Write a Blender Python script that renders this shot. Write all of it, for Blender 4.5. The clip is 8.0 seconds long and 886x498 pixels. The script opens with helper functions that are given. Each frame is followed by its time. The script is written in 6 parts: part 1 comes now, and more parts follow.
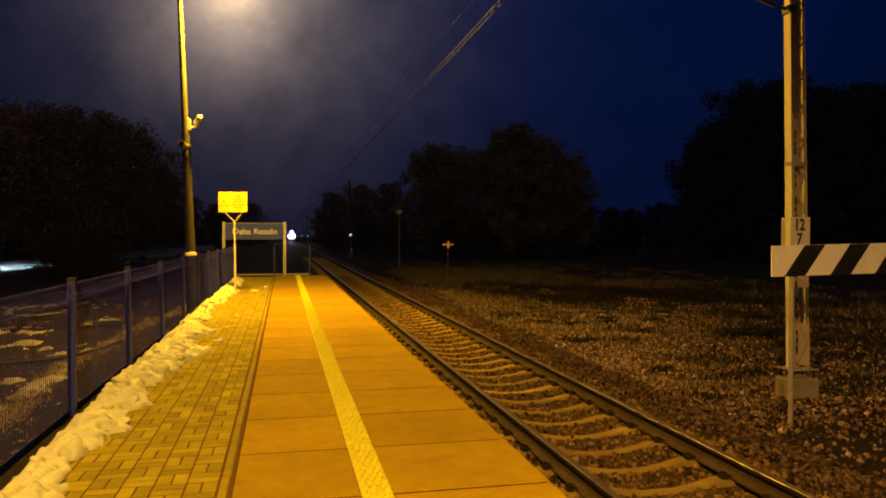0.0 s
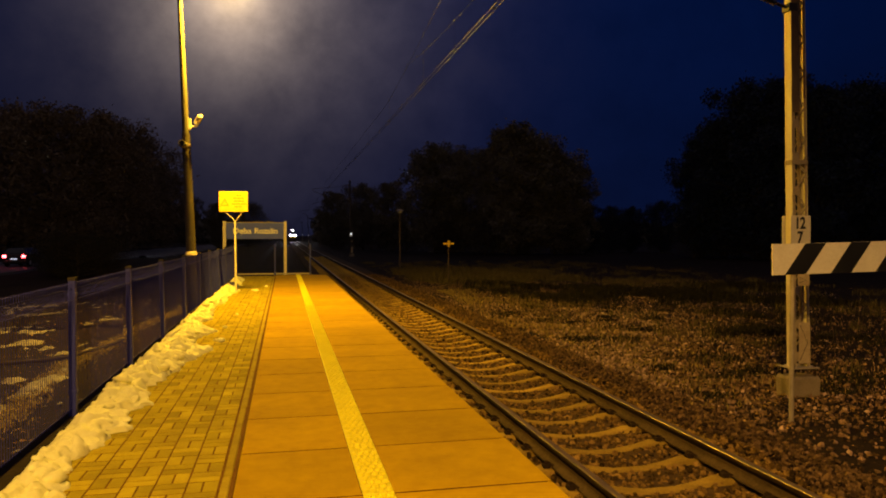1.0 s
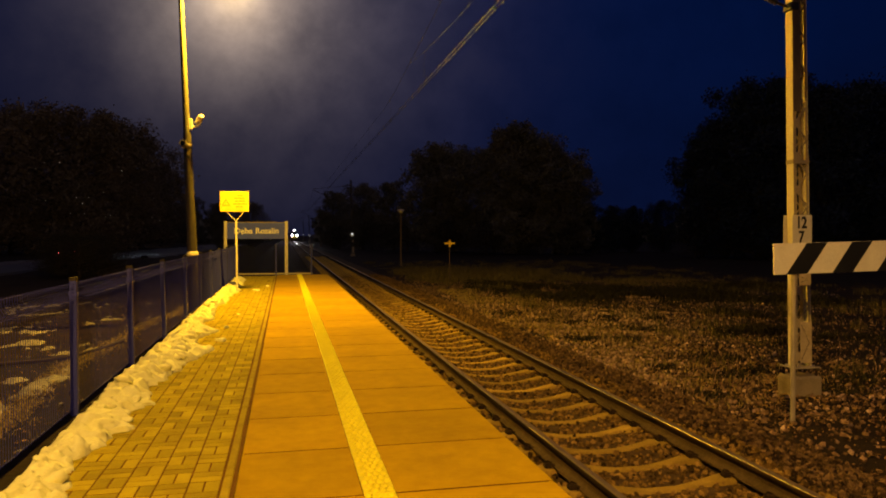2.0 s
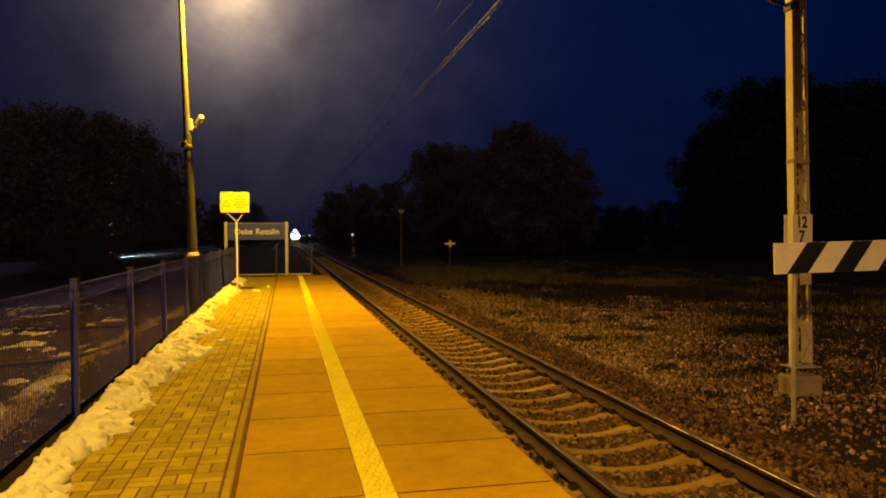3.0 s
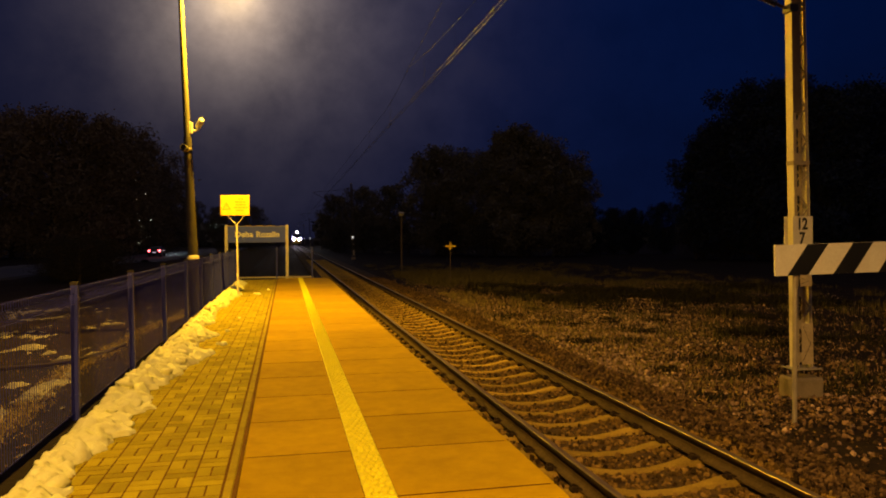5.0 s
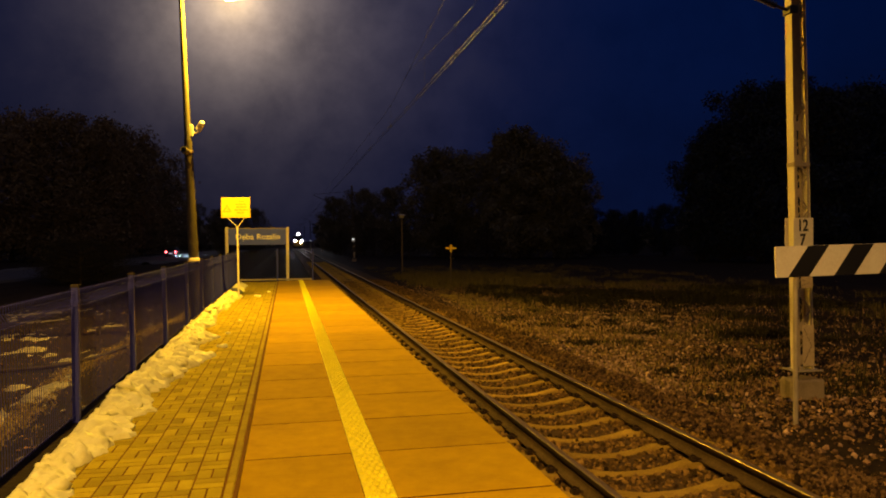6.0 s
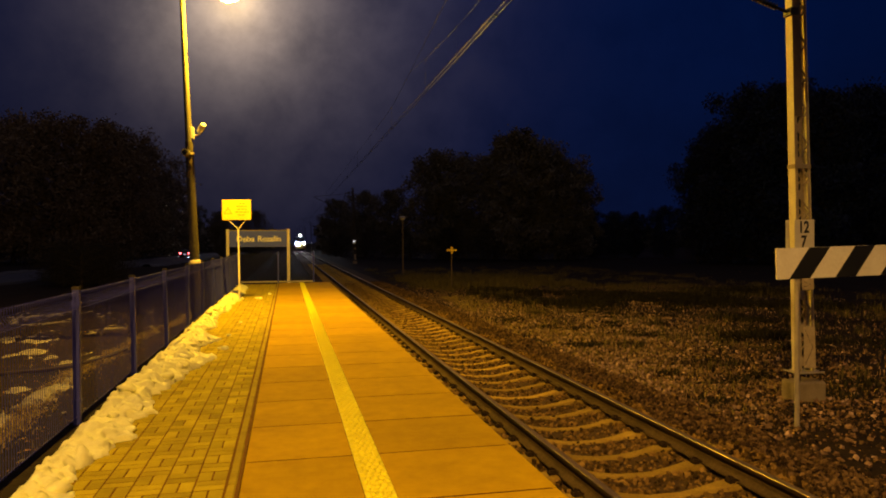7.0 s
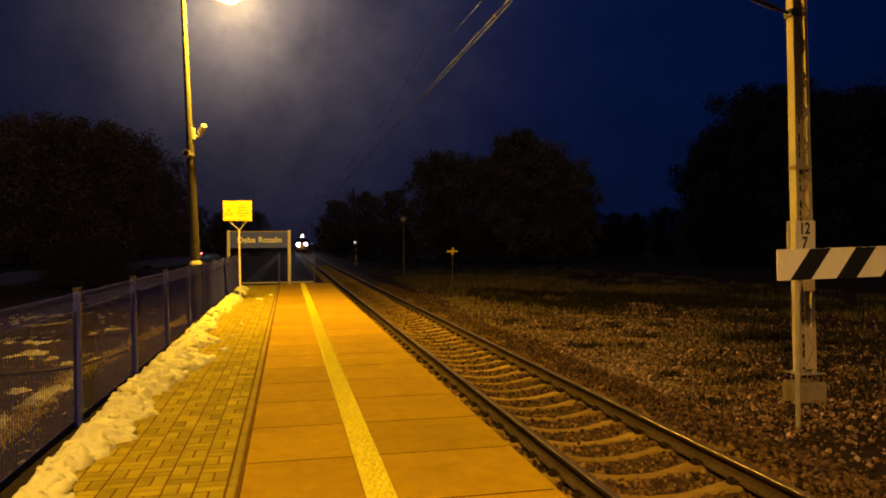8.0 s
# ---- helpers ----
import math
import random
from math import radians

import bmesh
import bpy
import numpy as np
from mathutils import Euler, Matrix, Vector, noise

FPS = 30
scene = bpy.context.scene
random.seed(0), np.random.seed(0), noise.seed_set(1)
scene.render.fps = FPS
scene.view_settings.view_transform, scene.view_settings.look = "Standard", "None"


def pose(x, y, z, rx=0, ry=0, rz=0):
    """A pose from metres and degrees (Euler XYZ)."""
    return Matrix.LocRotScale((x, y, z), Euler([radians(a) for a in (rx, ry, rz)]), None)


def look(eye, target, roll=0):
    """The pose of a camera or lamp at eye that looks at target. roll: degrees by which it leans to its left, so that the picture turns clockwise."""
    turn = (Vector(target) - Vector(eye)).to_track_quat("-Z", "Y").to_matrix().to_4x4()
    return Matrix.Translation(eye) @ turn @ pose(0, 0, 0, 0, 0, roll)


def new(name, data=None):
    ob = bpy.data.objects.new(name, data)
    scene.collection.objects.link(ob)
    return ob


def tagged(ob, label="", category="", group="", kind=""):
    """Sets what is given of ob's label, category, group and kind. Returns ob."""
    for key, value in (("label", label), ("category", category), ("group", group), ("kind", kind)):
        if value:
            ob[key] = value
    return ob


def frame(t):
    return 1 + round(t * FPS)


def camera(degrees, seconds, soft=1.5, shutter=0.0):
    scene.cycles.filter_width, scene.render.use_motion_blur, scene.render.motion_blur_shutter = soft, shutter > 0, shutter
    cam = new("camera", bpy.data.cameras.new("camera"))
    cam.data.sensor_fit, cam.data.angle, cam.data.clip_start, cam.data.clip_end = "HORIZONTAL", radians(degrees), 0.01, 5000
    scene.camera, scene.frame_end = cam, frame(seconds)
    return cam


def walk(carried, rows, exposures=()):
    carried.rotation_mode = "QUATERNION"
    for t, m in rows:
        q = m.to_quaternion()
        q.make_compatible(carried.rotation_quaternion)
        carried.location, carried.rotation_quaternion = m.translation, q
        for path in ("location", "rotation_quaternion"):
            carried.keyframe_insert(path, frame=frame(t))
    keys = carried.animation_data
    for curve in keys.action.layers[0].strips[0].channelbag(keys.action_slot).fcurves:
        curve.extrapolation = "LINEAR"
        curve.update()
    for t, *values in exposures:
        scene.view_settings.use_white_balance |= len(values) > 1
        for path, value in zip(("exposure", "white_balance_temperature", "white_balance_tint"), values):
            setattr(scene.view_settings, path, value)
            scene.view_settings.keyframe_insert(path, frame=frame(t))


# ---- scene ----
# ---------------------------------------------------------------- camera
EYE = (0.0, 0.0, 1.61)
# seconds, turn to the right, tilt down, roll (degrees)
TURNS = [
    (0.0, 12.444, 0.997, 0.108), (0.5, 12.423, 1.019, 0.039), (1.0, 12.402, 1.072, -0.004),
    (1.5, 12.342, 1.094, 0.000), (2.25, 12.305, 1.085, -0.090), (3.0, 12.286, 1.066, -0.176),
    (3.5, 12.287, 1.023, -0.238), (4.0, 12.280, 0.980, -0.270), (4.5, 12.275, 0.935, -0.270),
    (5.25, 12.250, 0.830, -0.320), (6.0, 12.221, 0.707, -0.371), (6.5, 12.207, 0.612, -0.410),
    (7.0, 12.157, 0.547, -0.410), (7.5, 12.153, 0.532, -0.391), (8.0, 12.095, 0.464, -0.392),
]


def aim(yaw, down, roll):
    a, b = radians(yaw), radians(down)
    way = (math.sin(a) * math.cos(b), math.cos(a) * math.cos(b), -math.sin(b))
    return look(EYE, [e + 10 * w for e, w in zip(EYE, way)], roll)


cam = camera(62.94, 8.0, soft=1.9)
walk(cam, [(t, aim(a, b, r)) for t, a, b, r in TURNS])

# ---------------------------------------------------------------- night sky and lamps
SODIUM = (1.0, 0.545, 0.026)
SODIUM_OLD = (1.0, 0.525, 0.100)   # the paler lamp behind the viewer
HEAD = (-1.28, 17.5, 7.29)          # luminaire over the platform
HEAD_BACK = (-1.35, -3.2, 7.16)     # the next one of the row, behind the viewer

world = bpy.data.worlds.new("night_sky")
scene.world = world
world.use_nodes = True


def night_sky():
    nt = world.node_tree
    n, l = nt.nodes, nt.links
    n.clear()
    out = n.new("ShaderNodeOutputWorld")
    bg = n.new("ShaderNodeBackground")
    co = n.new("ShaderNodeTexCoord")
    sep = n.new("ShaderNodeSeparateXYZ")
    l.new(co.outputs["Generated"], sep.inputs[0])
    # dark navy, a little lighter towards the horizon
    ramp = n.new("ShaderNodeValToRGB")
    ramp.color_ramp.elements[0].position, ramp.color_ramp.elements[0].color = 0.0, (0.0014, 0.0028, 0.0125, 1)
    ramp.color_ramp.elements[1].position, ramp.color_ramp.elements[1].color = 1.0, (0.0040, 0.0100, 0.0500, 1)
    mid = ramp.color_ramp.elements.new(0.3)
    mid.color = (0.0003, 0.0034, 0.0230, 1)
    l.new(sep.outputs["Z"], ramp.inputs[0])
    # misty air over the station, its lamp-lit glow painted into the sky: broad, soft, platform's side
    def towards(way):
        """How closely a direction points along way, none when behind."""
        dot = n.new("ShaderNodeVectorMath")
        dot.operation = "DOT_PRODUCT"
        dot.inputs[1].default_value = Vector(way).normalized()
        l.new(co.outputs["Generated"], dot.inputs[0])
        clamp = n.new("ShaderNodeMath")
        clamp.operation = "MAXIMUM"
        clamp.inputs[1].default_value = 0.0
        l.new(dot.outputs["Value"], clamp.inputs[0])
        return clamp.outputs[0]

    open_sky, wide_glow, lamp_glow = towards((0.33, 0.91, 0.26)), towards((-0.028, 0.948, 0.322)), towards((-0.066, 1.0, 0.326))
    mist = n.new("ShaderNodeTexNoise")
    mist.inputs["Scale"].default_value = 12.0
    mist.inputs["Roughness"].default_value = 0.62
    mist.inputs["Detail"].default_value = 7.0
    l.new(co.outputs["Generated"], mist.inputs["Vector"])
    vary = n.new("ShaderNodeMapRange")
    vary.inputs["From Min"].default_value, vary.inputs["From Max"].default_value = 0.25, 0.75
    vary.inputs["To Min"].default_value, vary.inputs["To Max"].default_value = 0.62, 1.38
    l.new(mist.outputs["Fac"], vary.inputs["Value"])
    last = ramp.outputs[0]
    # the tightest lobes paint a halo round the lamp into the sky colour
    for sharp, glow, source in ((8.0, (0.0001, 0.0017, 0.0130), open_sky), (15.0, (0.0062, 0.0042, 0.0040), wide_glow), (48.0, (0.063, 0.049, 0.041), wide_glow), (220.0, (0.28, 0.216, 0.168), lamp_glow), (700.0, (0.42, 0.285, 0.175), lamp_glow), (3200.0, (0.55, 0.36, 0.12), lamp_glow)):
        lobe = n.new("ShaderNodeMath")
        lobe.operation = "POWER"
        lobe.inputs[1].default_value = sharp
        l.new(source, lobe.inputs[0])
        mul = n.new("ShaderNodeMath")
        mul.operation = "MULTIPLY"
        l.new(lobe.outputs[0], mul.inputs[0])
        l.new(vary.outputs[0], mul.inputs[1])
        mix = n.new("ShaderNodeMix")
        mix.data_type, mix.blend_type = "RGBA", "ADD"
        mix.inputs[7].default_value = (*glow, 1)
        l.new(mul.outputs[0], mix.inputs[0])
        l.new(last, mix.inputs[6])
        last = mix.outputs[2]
    # added fill: warm glow painted overhead, out of view, for mist among the lamps
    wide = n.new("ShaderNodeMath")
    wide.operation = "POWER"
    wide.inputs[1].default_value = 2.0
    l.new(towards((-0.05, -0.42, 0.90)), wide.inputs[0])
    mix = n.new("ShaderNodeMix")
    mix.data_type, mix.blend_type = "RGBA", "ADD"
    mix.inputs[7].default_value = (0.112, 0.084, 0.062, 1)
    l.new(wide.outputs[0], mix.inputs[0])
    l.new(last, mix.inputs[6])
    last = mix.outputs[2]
    l.new(last, bg.inputs["Color"])
    bg.inputs["Strength"].default_value = 1.0
    l.new(bg.outputs[0], out.inputs["Surface"])


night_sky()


def sodium_lamp(at, watts, colour, hooded):
    """The lamp under a luminaire's hood; a hooded one falls off towards the horizontal, one with a deep bowl does not."""
    d = bpy.data.lights.new("sodium_light", "SPOT" if hooded else "POINT")
    d.energy, d.color, d.shadow_soft_size = watts, colour, 0.12
    if hooded:
        d.spot_size, d.spot_blend = radians(164), 0.35
    ob = new("sodium_light", d)
    ob.location = (at[0], at[1], at[2] - 0.13)
    return ob


sodium_lamp(HEAD, 6700, SODIUM, False)
sodium_lamp(HEAD_BACK, 7000, SODIUM_OLD, True)

# ---------------------------------------------------------------- materials


def mat(name, col, col2=None, rough=0.7, metal=0.0, scale=6.0, fine=60.0, bump=0.15, spread=0.0, dist=0.01, emit=None, power=0.0, rough_var=0.15, coords="Object"):
    """Base colour mixed from col and col2 by noise at two sizes, with bump; spread: lighter and darker pieces."""
    m = bpy.data.materials.new(name)
    m.use_nodes = True
    n, l = m.node_tree.nodes, m.node_tree.links
    b = n["Principled BSDF"]
    b.inputs["Metallic"].default_value = metal
    b.inputs["Specular IOR Level"].default_value = 0.08 if rough >= 0.84 else 0.5
    col2 = col2 or tuple(c * 0.6 for c in col)
    co = n.new("ShaderNodeTexCoord")
    if coords == "World":
        src = n.new("ShaderNodeNewGeometry").outputs["Position"]
    else:
        src = co.outputs["Object"]
    big = n.new("ShaderNodeTexNoise")
    big.inputs["Scale"].default_value, big.inputs["Detail"].default_value, big.inputs["Roughness"].default_value = scale, 5, 0.65
    small = n.new("ShaderNodeTexNoise")
    small.inputs["Scale"].default_value, small.inputs["Detail"].default_value, small.inputs["Roughness"].default_value = fine, 4, 0.7
    l.new(src, big.inputs["Vector"])
    l.new(src, small.inputs["Vector"])
    half = n.new("ShaderNodeMath")
    half.operation = "MULTIPLY_ADD"
    half.inputs[1].default_value, half.inputs[2].default_value = 0.45, 0.0
    l.new(small.outputs["Fac"], half.inputs[0])
    add = n.new("ShaderNodeMath")
    add.operation = "MULTIPLY_ADD"
    add.inputs[1].default_value = 0.55
    l.new(big.outputs["Fac"], add.inputs[0])
    l.new(half.outputs[0], add.inputs[2])
    ramp = n.new("ShaderNodeMapRange")
    ramp.inputs["From Min"].default_value, ramp.inputs["From Max"].default_value = 0.36, 0.64
    l.new(add.outputs[0], ramp.inputs["Value"])
    mix = n.new("ShaderNodeMix")
    mix.data_type = "RGBA"
    mix.inputs[6].default_value, mix.inputs[7].default_value = (*col2, 1), (*col, 1)
    l.new(ramp.outputs[0], mix.inputs[0])
    last = mix.outputs[2]
    if spread:
        info = n.new("ShaderNodeObjectInfo")
        geo = n.new("ShaderNodeNewGeometry")
        both = n.new("ShaderNodeMath")
        both.operation = "ADD"
        l.new(info.outputs["Random"], both.inputs[0])
        l.new(geo.outputs["Random Per Island"], both.inputs[1])
        frac = n.new("ShaderNodeMath")
        frac.operation = "FRACT"
        l.new(both.outputs[0], frac.inputs[0])
        rng = n.new("ShaderNodeMapRange")
        rng.inputs["To Min"].default_value, rng.inputs["To Max"].default_value = 1 - spread, 1 + spread
        l.new(frac.outputs[0], rng.inputs["Value"])
        hsv = n.new("ShaderNodeHueSaturation")
        l.new(rng.outputs[0], hsv.inputs["Value"])
        l.new(last, hsv.inputs["Color"])
        last = hsv.outputs[0]
    l.new(last, b.inputs["Base Color"])
    rr = n.new("ShaderNodeMapRange")
    rr.inputs["To Min"].default_value, rr.inputs["To Max"].default_value = max(0.03, rough - rough_var), min(1, rough + rough_var)
    l.new(big.outputs["Fac"], rr.inputs["Value"])
    l.new(rr.outputs[0], b.inputs["Roughness"])
    if bump:
        bp = n.new("ShaderNodeBump")
        bp.inputs["Strength"].default_value, bp.inputs["Distance"].default_value = bump, dist
        l.new(add.outputs[0], bp.inputs["Height"])
        l.new(bp.outputs[0], b.inputs["Normal"])
    if emit:
        b.inputs["Emission Color"].default_value = (*emit, 1)
        b.inputs["Emission Strength"].default_value = power
    return m


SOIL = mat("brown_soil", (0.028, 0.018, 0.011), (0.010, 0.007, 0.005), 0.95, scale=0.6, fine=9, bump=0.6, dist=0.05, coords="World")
BALLAST_BED = mat("ballast_dirt", (0.100, 0.060, 0.026), (0.038, 0.023, 0.011), 0.95, scale=4, fine=40, bump=0.7, dist=0.02)
STONE = mat("crushed_stone", (0.235, 0.145, 0.038), (0.052, 0.029, 0.010), 0.85, scale=9, fine=80, bump=0.3, spread=0.85)
FIELD_STONE = mat("field_gravel", (0.245, 0.155, 0.088), (0.022, 0.012, 0.008), 0.85, scale=11, fine=70, bump=0.3, spread=0.95)
SHOULDER_STONE = mat("dark_shoulder_stone", (0.150, 0.092, 0.042), (0.038, 0.023, 0.012), 0.85, scale=9, fine=70, bump=0.3, spread=0.8)
PALE_STONE = mat("pale_gravel", (0.50, 0.35, 0.26), (0.24, 0.155, 0.11), 0.85, scale=9, fine=70, bump=0.2, spread=0.5)
LEAF_LITTER = mat("dry_leaves", (0.31, 0.190, 0.060), (0.080, 0.046, 0.017), 0.85, scale=7, fine=50, bump=0.1, spread=0.85)
DRY_GRASS = mat("dry_grass", (0.150, 0.122, 0.043), (0.07, 0.058, 0.022), 0.85, scale=3, fine=30, bump=0, spread=0.4)
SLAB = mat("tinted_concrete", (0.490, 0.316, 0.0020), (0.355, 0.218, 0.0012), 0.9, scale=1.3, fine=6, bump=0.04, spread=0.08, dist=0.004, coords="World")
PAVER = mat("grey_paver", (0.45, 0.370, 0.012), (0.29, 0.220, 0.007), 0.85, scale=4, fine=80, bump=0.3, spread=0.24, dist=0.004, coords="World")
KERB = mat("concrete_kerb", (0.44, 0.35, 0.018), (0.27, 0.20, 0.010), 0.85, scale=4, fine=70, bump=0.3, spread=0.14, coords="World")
SAND = mat("joint_sand", (0.20, 0.095, 0.010), (0.10, 0.047, 0.005), 0.95, scale=3, fine=60, bump=0.4)
DARK_JOINT = mat("dark_joint_dirt", (0.130, 0.050, 0.006), (0.060, 0.022, 0.003), 0.95, scale=3, fine=60, bump=0.4)
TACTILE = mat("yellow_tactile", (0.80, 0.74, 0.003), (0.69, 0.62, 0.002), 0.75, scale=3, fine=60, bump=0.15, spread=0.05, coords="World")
CONCRETE = mat("old_concrete", (0.29, 0.235, 0.165), (0.16, 0.125, 0.085), 0.85, scale=3, fine=50, bump=0.35, spread=0.12)
SLEEPER = mat("sleeper_concrete", (0.42, 0.282, 0.046), (0.21, 0.135, 0.022), 0.85, scale=3, fine=45, bump=0.35, spread=0.2, coords="World")
RUST = mat("rail_rust", (0.042, 0.026, 0.013), (0.016, 0.010, 0.006), 0.92, 0.0, scale=2.2, fine=40, bump=0.3)
LIT_RAIL_DUST = mat("dusty_lit_rail_foot", (0.098, 0.066, 0.030), (0.040, 0.027, 0.013), 0.9, scale=3, fine=30, bump=0.3)
RAIL_TOP = mat("polished_rail_top", (0.32, 0.235, 0.12), (0.22, 0.16, 0.08), 0.38, 0.65, scale=3, fine=40, bump=0.02, rough_var=0.05)
SNOW = mat("old_snow", (0.78, 0.78, 0.36), (0.67, 0.65, 0.27), 0.65, scale=3, fine=22, bump=0.25, dist=0.02, coords="World")
DIRTY_SNOW = mat("dirty_melting_snow", (0.31, 0.28, 0.235), (0.08, 0.067, 0.053), 0.7, scale=2.5, fine=14, bump=0.3, dist=0.02, coords="World")
VERGE_SNOW = mat("grey_verge_snow", (0.11, 0.108, 0.105), (0.04, 0.039, 0.037), 0.8, scale=2.5, fine=14, bump=0.3, dist=0.02, coords="World")
BLUE_STEEL = mat("blue_coated_steel", (0.024, 0.030, 0.28), (0.018, 0.022, 0.21), 0.5, 0.0, scale=5, fine=50, bump=0.05)
MESH_STEEL = mat("blue_mesh_wire", (0.024, 0.029, 0.36), (0.018, 0.022, 0.28), 0.5, 0.0, scale=5, fine=50, bump=0)
CAP_STEEL = mat("dull_post_cap", (0.050, 0.042, 0.030), (0.028, 0.024, 0.017), 0.9, 0.0, scale=9, fine=60, bump=0.1)
YELLOW_GRASS = mat("yellowed_grass", (0.36, 0.275, 0.07), (0.16, 0.122, 0.035), 0.85, scale=3, fine=30, bump=0, spread=0.5)
GALV = mat("galvanised_steel", (0.44, 0.38, 0.29), (0.31, 0.27, 0.205), 0.5, 0.3, scale=8, fine=70, bump=0.05)
POLE = mat("weathered_pole", (0.130, 0.118, 0.080), (0.075, 0.066, 0.045), 0.75, 0.0, scale=2.0, fine=30, bump=0.2)
POLE_FOOT = mat("dark_weathered_pole", (0.088, 0.074, 0.048), (0.044, 0.036, 0.024), 0.8, 0.0, scale=2.0, fine=30, bump=0.2)
MAST_PAINT = mat("pale_mast_paint", (0.66, 0.60, 0.42), (0.50, 0.44, 0.30), 0.6, 0.0, scale=2, fine=30, bump=0.10)
PATCH_PAINT = mat("patched_beige_paint", (0.46, 0.375, 0.25), (0.30, 0.235, 0.15), 0.7, 0.0, scale=5, fine=40, bump=0.15)
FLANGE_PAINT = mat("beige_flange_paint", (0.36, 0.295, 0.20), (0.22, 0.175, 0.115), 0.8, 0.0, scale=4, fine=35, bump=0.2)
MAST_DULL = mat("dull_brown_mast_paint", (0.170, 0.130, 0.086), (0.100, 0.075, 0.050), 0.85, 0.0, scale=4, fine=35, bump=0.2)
MAST_RUST = mat("rusty_bracing", (0.15, 0.105, 0.07), (0.07, 0.048, 0.032), 0.75, 0.0, scale=6, fine=50, bump=0.2)
# mast colour darkened to imitate how night and mist hide the distant masts
FAR_MAST = mat("darkened_far_mast", (0.050, 0.040, 0.032), (0.028, 0.022, 0.018), 0.8, 0.0, scale=4, fine=40, bump=0.1)
WHITE_PAINT = mat("white_paint", (0.76, 0.72, 0.65), (0.62, 0.57, 0.50), 0.55, scale=3, fine=40, bump=0.05)
BLACK_PAINT = mat("black_paint", (0.008, 0.008, 0.010), (0.005, 0.005, 0.006), 0.55, scale=4, fine=40, bump=0.05)
YELLOW_SIGN = mat("yellow_reflective_sheet", (0.90, 0.62, 0.03), (0.84, 0.56, 0.03), 0.45, scale=3, fine=30, bump=0.03)
SIGN_PRINT = mat("faded_dark_print", (0.58, 0.36, 0.02), (0.48, 0.30, 0.02), 0.6, scale=4, fine=40, bump=0)
BOARD_GREY = mat("grey_board", (0.072, 0.106, 0.74), (0.060, 0.090, 0.64), 0.6, scale=3, fine=30, bump=0.03)
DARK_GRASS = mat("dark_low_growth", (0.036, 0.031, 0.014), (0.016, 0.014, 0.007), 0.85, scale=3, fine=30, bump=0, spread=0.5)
BOARD_TEXT = mat("white_lettering", (0.92, 0.90, 0.86), (0.86, 0.84, 0.80), 0.5, scale=3, fine=30, bump=0)
BRONZE = mat("blackened_bronze_rope", (0.018, 0.021, 0.032), (0.012, 0.014, 0.022), 0.65, 1.0, scale=4, fine=30, bump=0)
STALK = mat("pale_dry_stalks", (0.32, 0.215, 0.13), (0.14, 0.09, 0.05), 0.85, scale=5, fine=40, bump=0, spread=0.6)
LENS = mat("sodium_lamp_lens", (0.9, 0.8, 0.5), rough=0.3, bump=0, emit=(1.0, 0.72, 0.30), power=60.0)
CAST = mat("grey_cast_housing", (0.25, 0.25, 0.25), (0.18, 0.18, 0.18), 0.55, 0.3, scale=6, fine=40, bump=0.05)
CCTV_WHITE = mat("white_plastic_housing", (0.78, 0.76, 0.72), (0.68, 0.66, 0.62), 0.45, scale=4, fine=30, bump=0.02)
COPPER = mat("weathered_copper_wire", (0.030, 0.034, 0.050), (0.020, 0.023, 0.034), 0.65, 1.0, scale=4, fine=30, bump=0)
INSULATOR = mat("dark_glazed_insulator", (0.022, 0.018, 0.016), (0.015, 0.012, 0.011), 0.35, scale=4, fine=30, bump=0)
BARK = mat("tree_bark", (0.09, 0.07, 0.05), (0.04, 0.03, 0.022), 0.9, scale=4, fine=30, bump=0.5)
FOLIAGE = mat("dark_foliage", (0.165, 0.148, 0.112), (0.115, 0.103, 0.078), 0.9, scale=2, fine=12, bump=0, spread=0.15)
# lighter brown copy of the foliage: lamp-lit haze painted on the left-hand trees
HAZED_LEAF = mat("hazed_foliage", (0.240, 0.176, 0.105), (0.170, 0.124, 0.074), 0.9, scale=2, fine=12, bump=0, spread=0.2)
# darker bluish copy of the foliage: night shade painted on the right-hand trees
SHADED_LEAF = mat("shaded_foliage", (0.034, 0.046, 0.078), (0.024, 0.032, 0.056), 0.9, scale=2, fine=12, bump=0, spread=0.15)
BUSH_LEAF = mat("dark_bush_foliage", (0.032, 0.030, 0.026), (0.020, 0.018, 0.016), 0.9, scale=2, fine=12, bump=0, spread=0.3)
ASPHALT = mat("wet_road", (0.055, 0.055, 0.058), (0.030, 0.030, 0.032), 0.7, scale=0.8, fine=12, bump=0.3, dist=0.02)
SIGN_POST = mat("pale_sign_post", (0.80, 0.74, 0.62), (0.66, 0.60, 0.48), 0.5, scale=3, fine=40, bump=0.05)
CAR_PAINT = mat("dark_car_paint", (0.03, 0.032, 0.04), (0.025, 0.027, 0.034), 0.25, 0.3, scale=3, fine=30, bump=0)
GLASS_DARK = mat("dark_glass", (0.012, 0.013, 0.015), (0.010, 0.010, 0.012), 0.06, scale=3, fine=30, bump=0, rough_var=0.02)
RUBBER = mat("black_rubber", (0.02, 0.02, 0.02), (0.014, 0.014, 0.014), 0.85, scale=6, fine=50, bump=0.2)
RIM = mat("alloy_rim", (0.45, 0.45, 0.45), (0.36, 0.36, 0.36), 0.35, 0.9, scale=6, fine=50, bump=0)
TAIL_RED = mat("red_tail_light", (0.5, 0.02, 0.02), rough=0.3, bump=0, emit=(1.0, 0.06, 0.07), power=22.0)
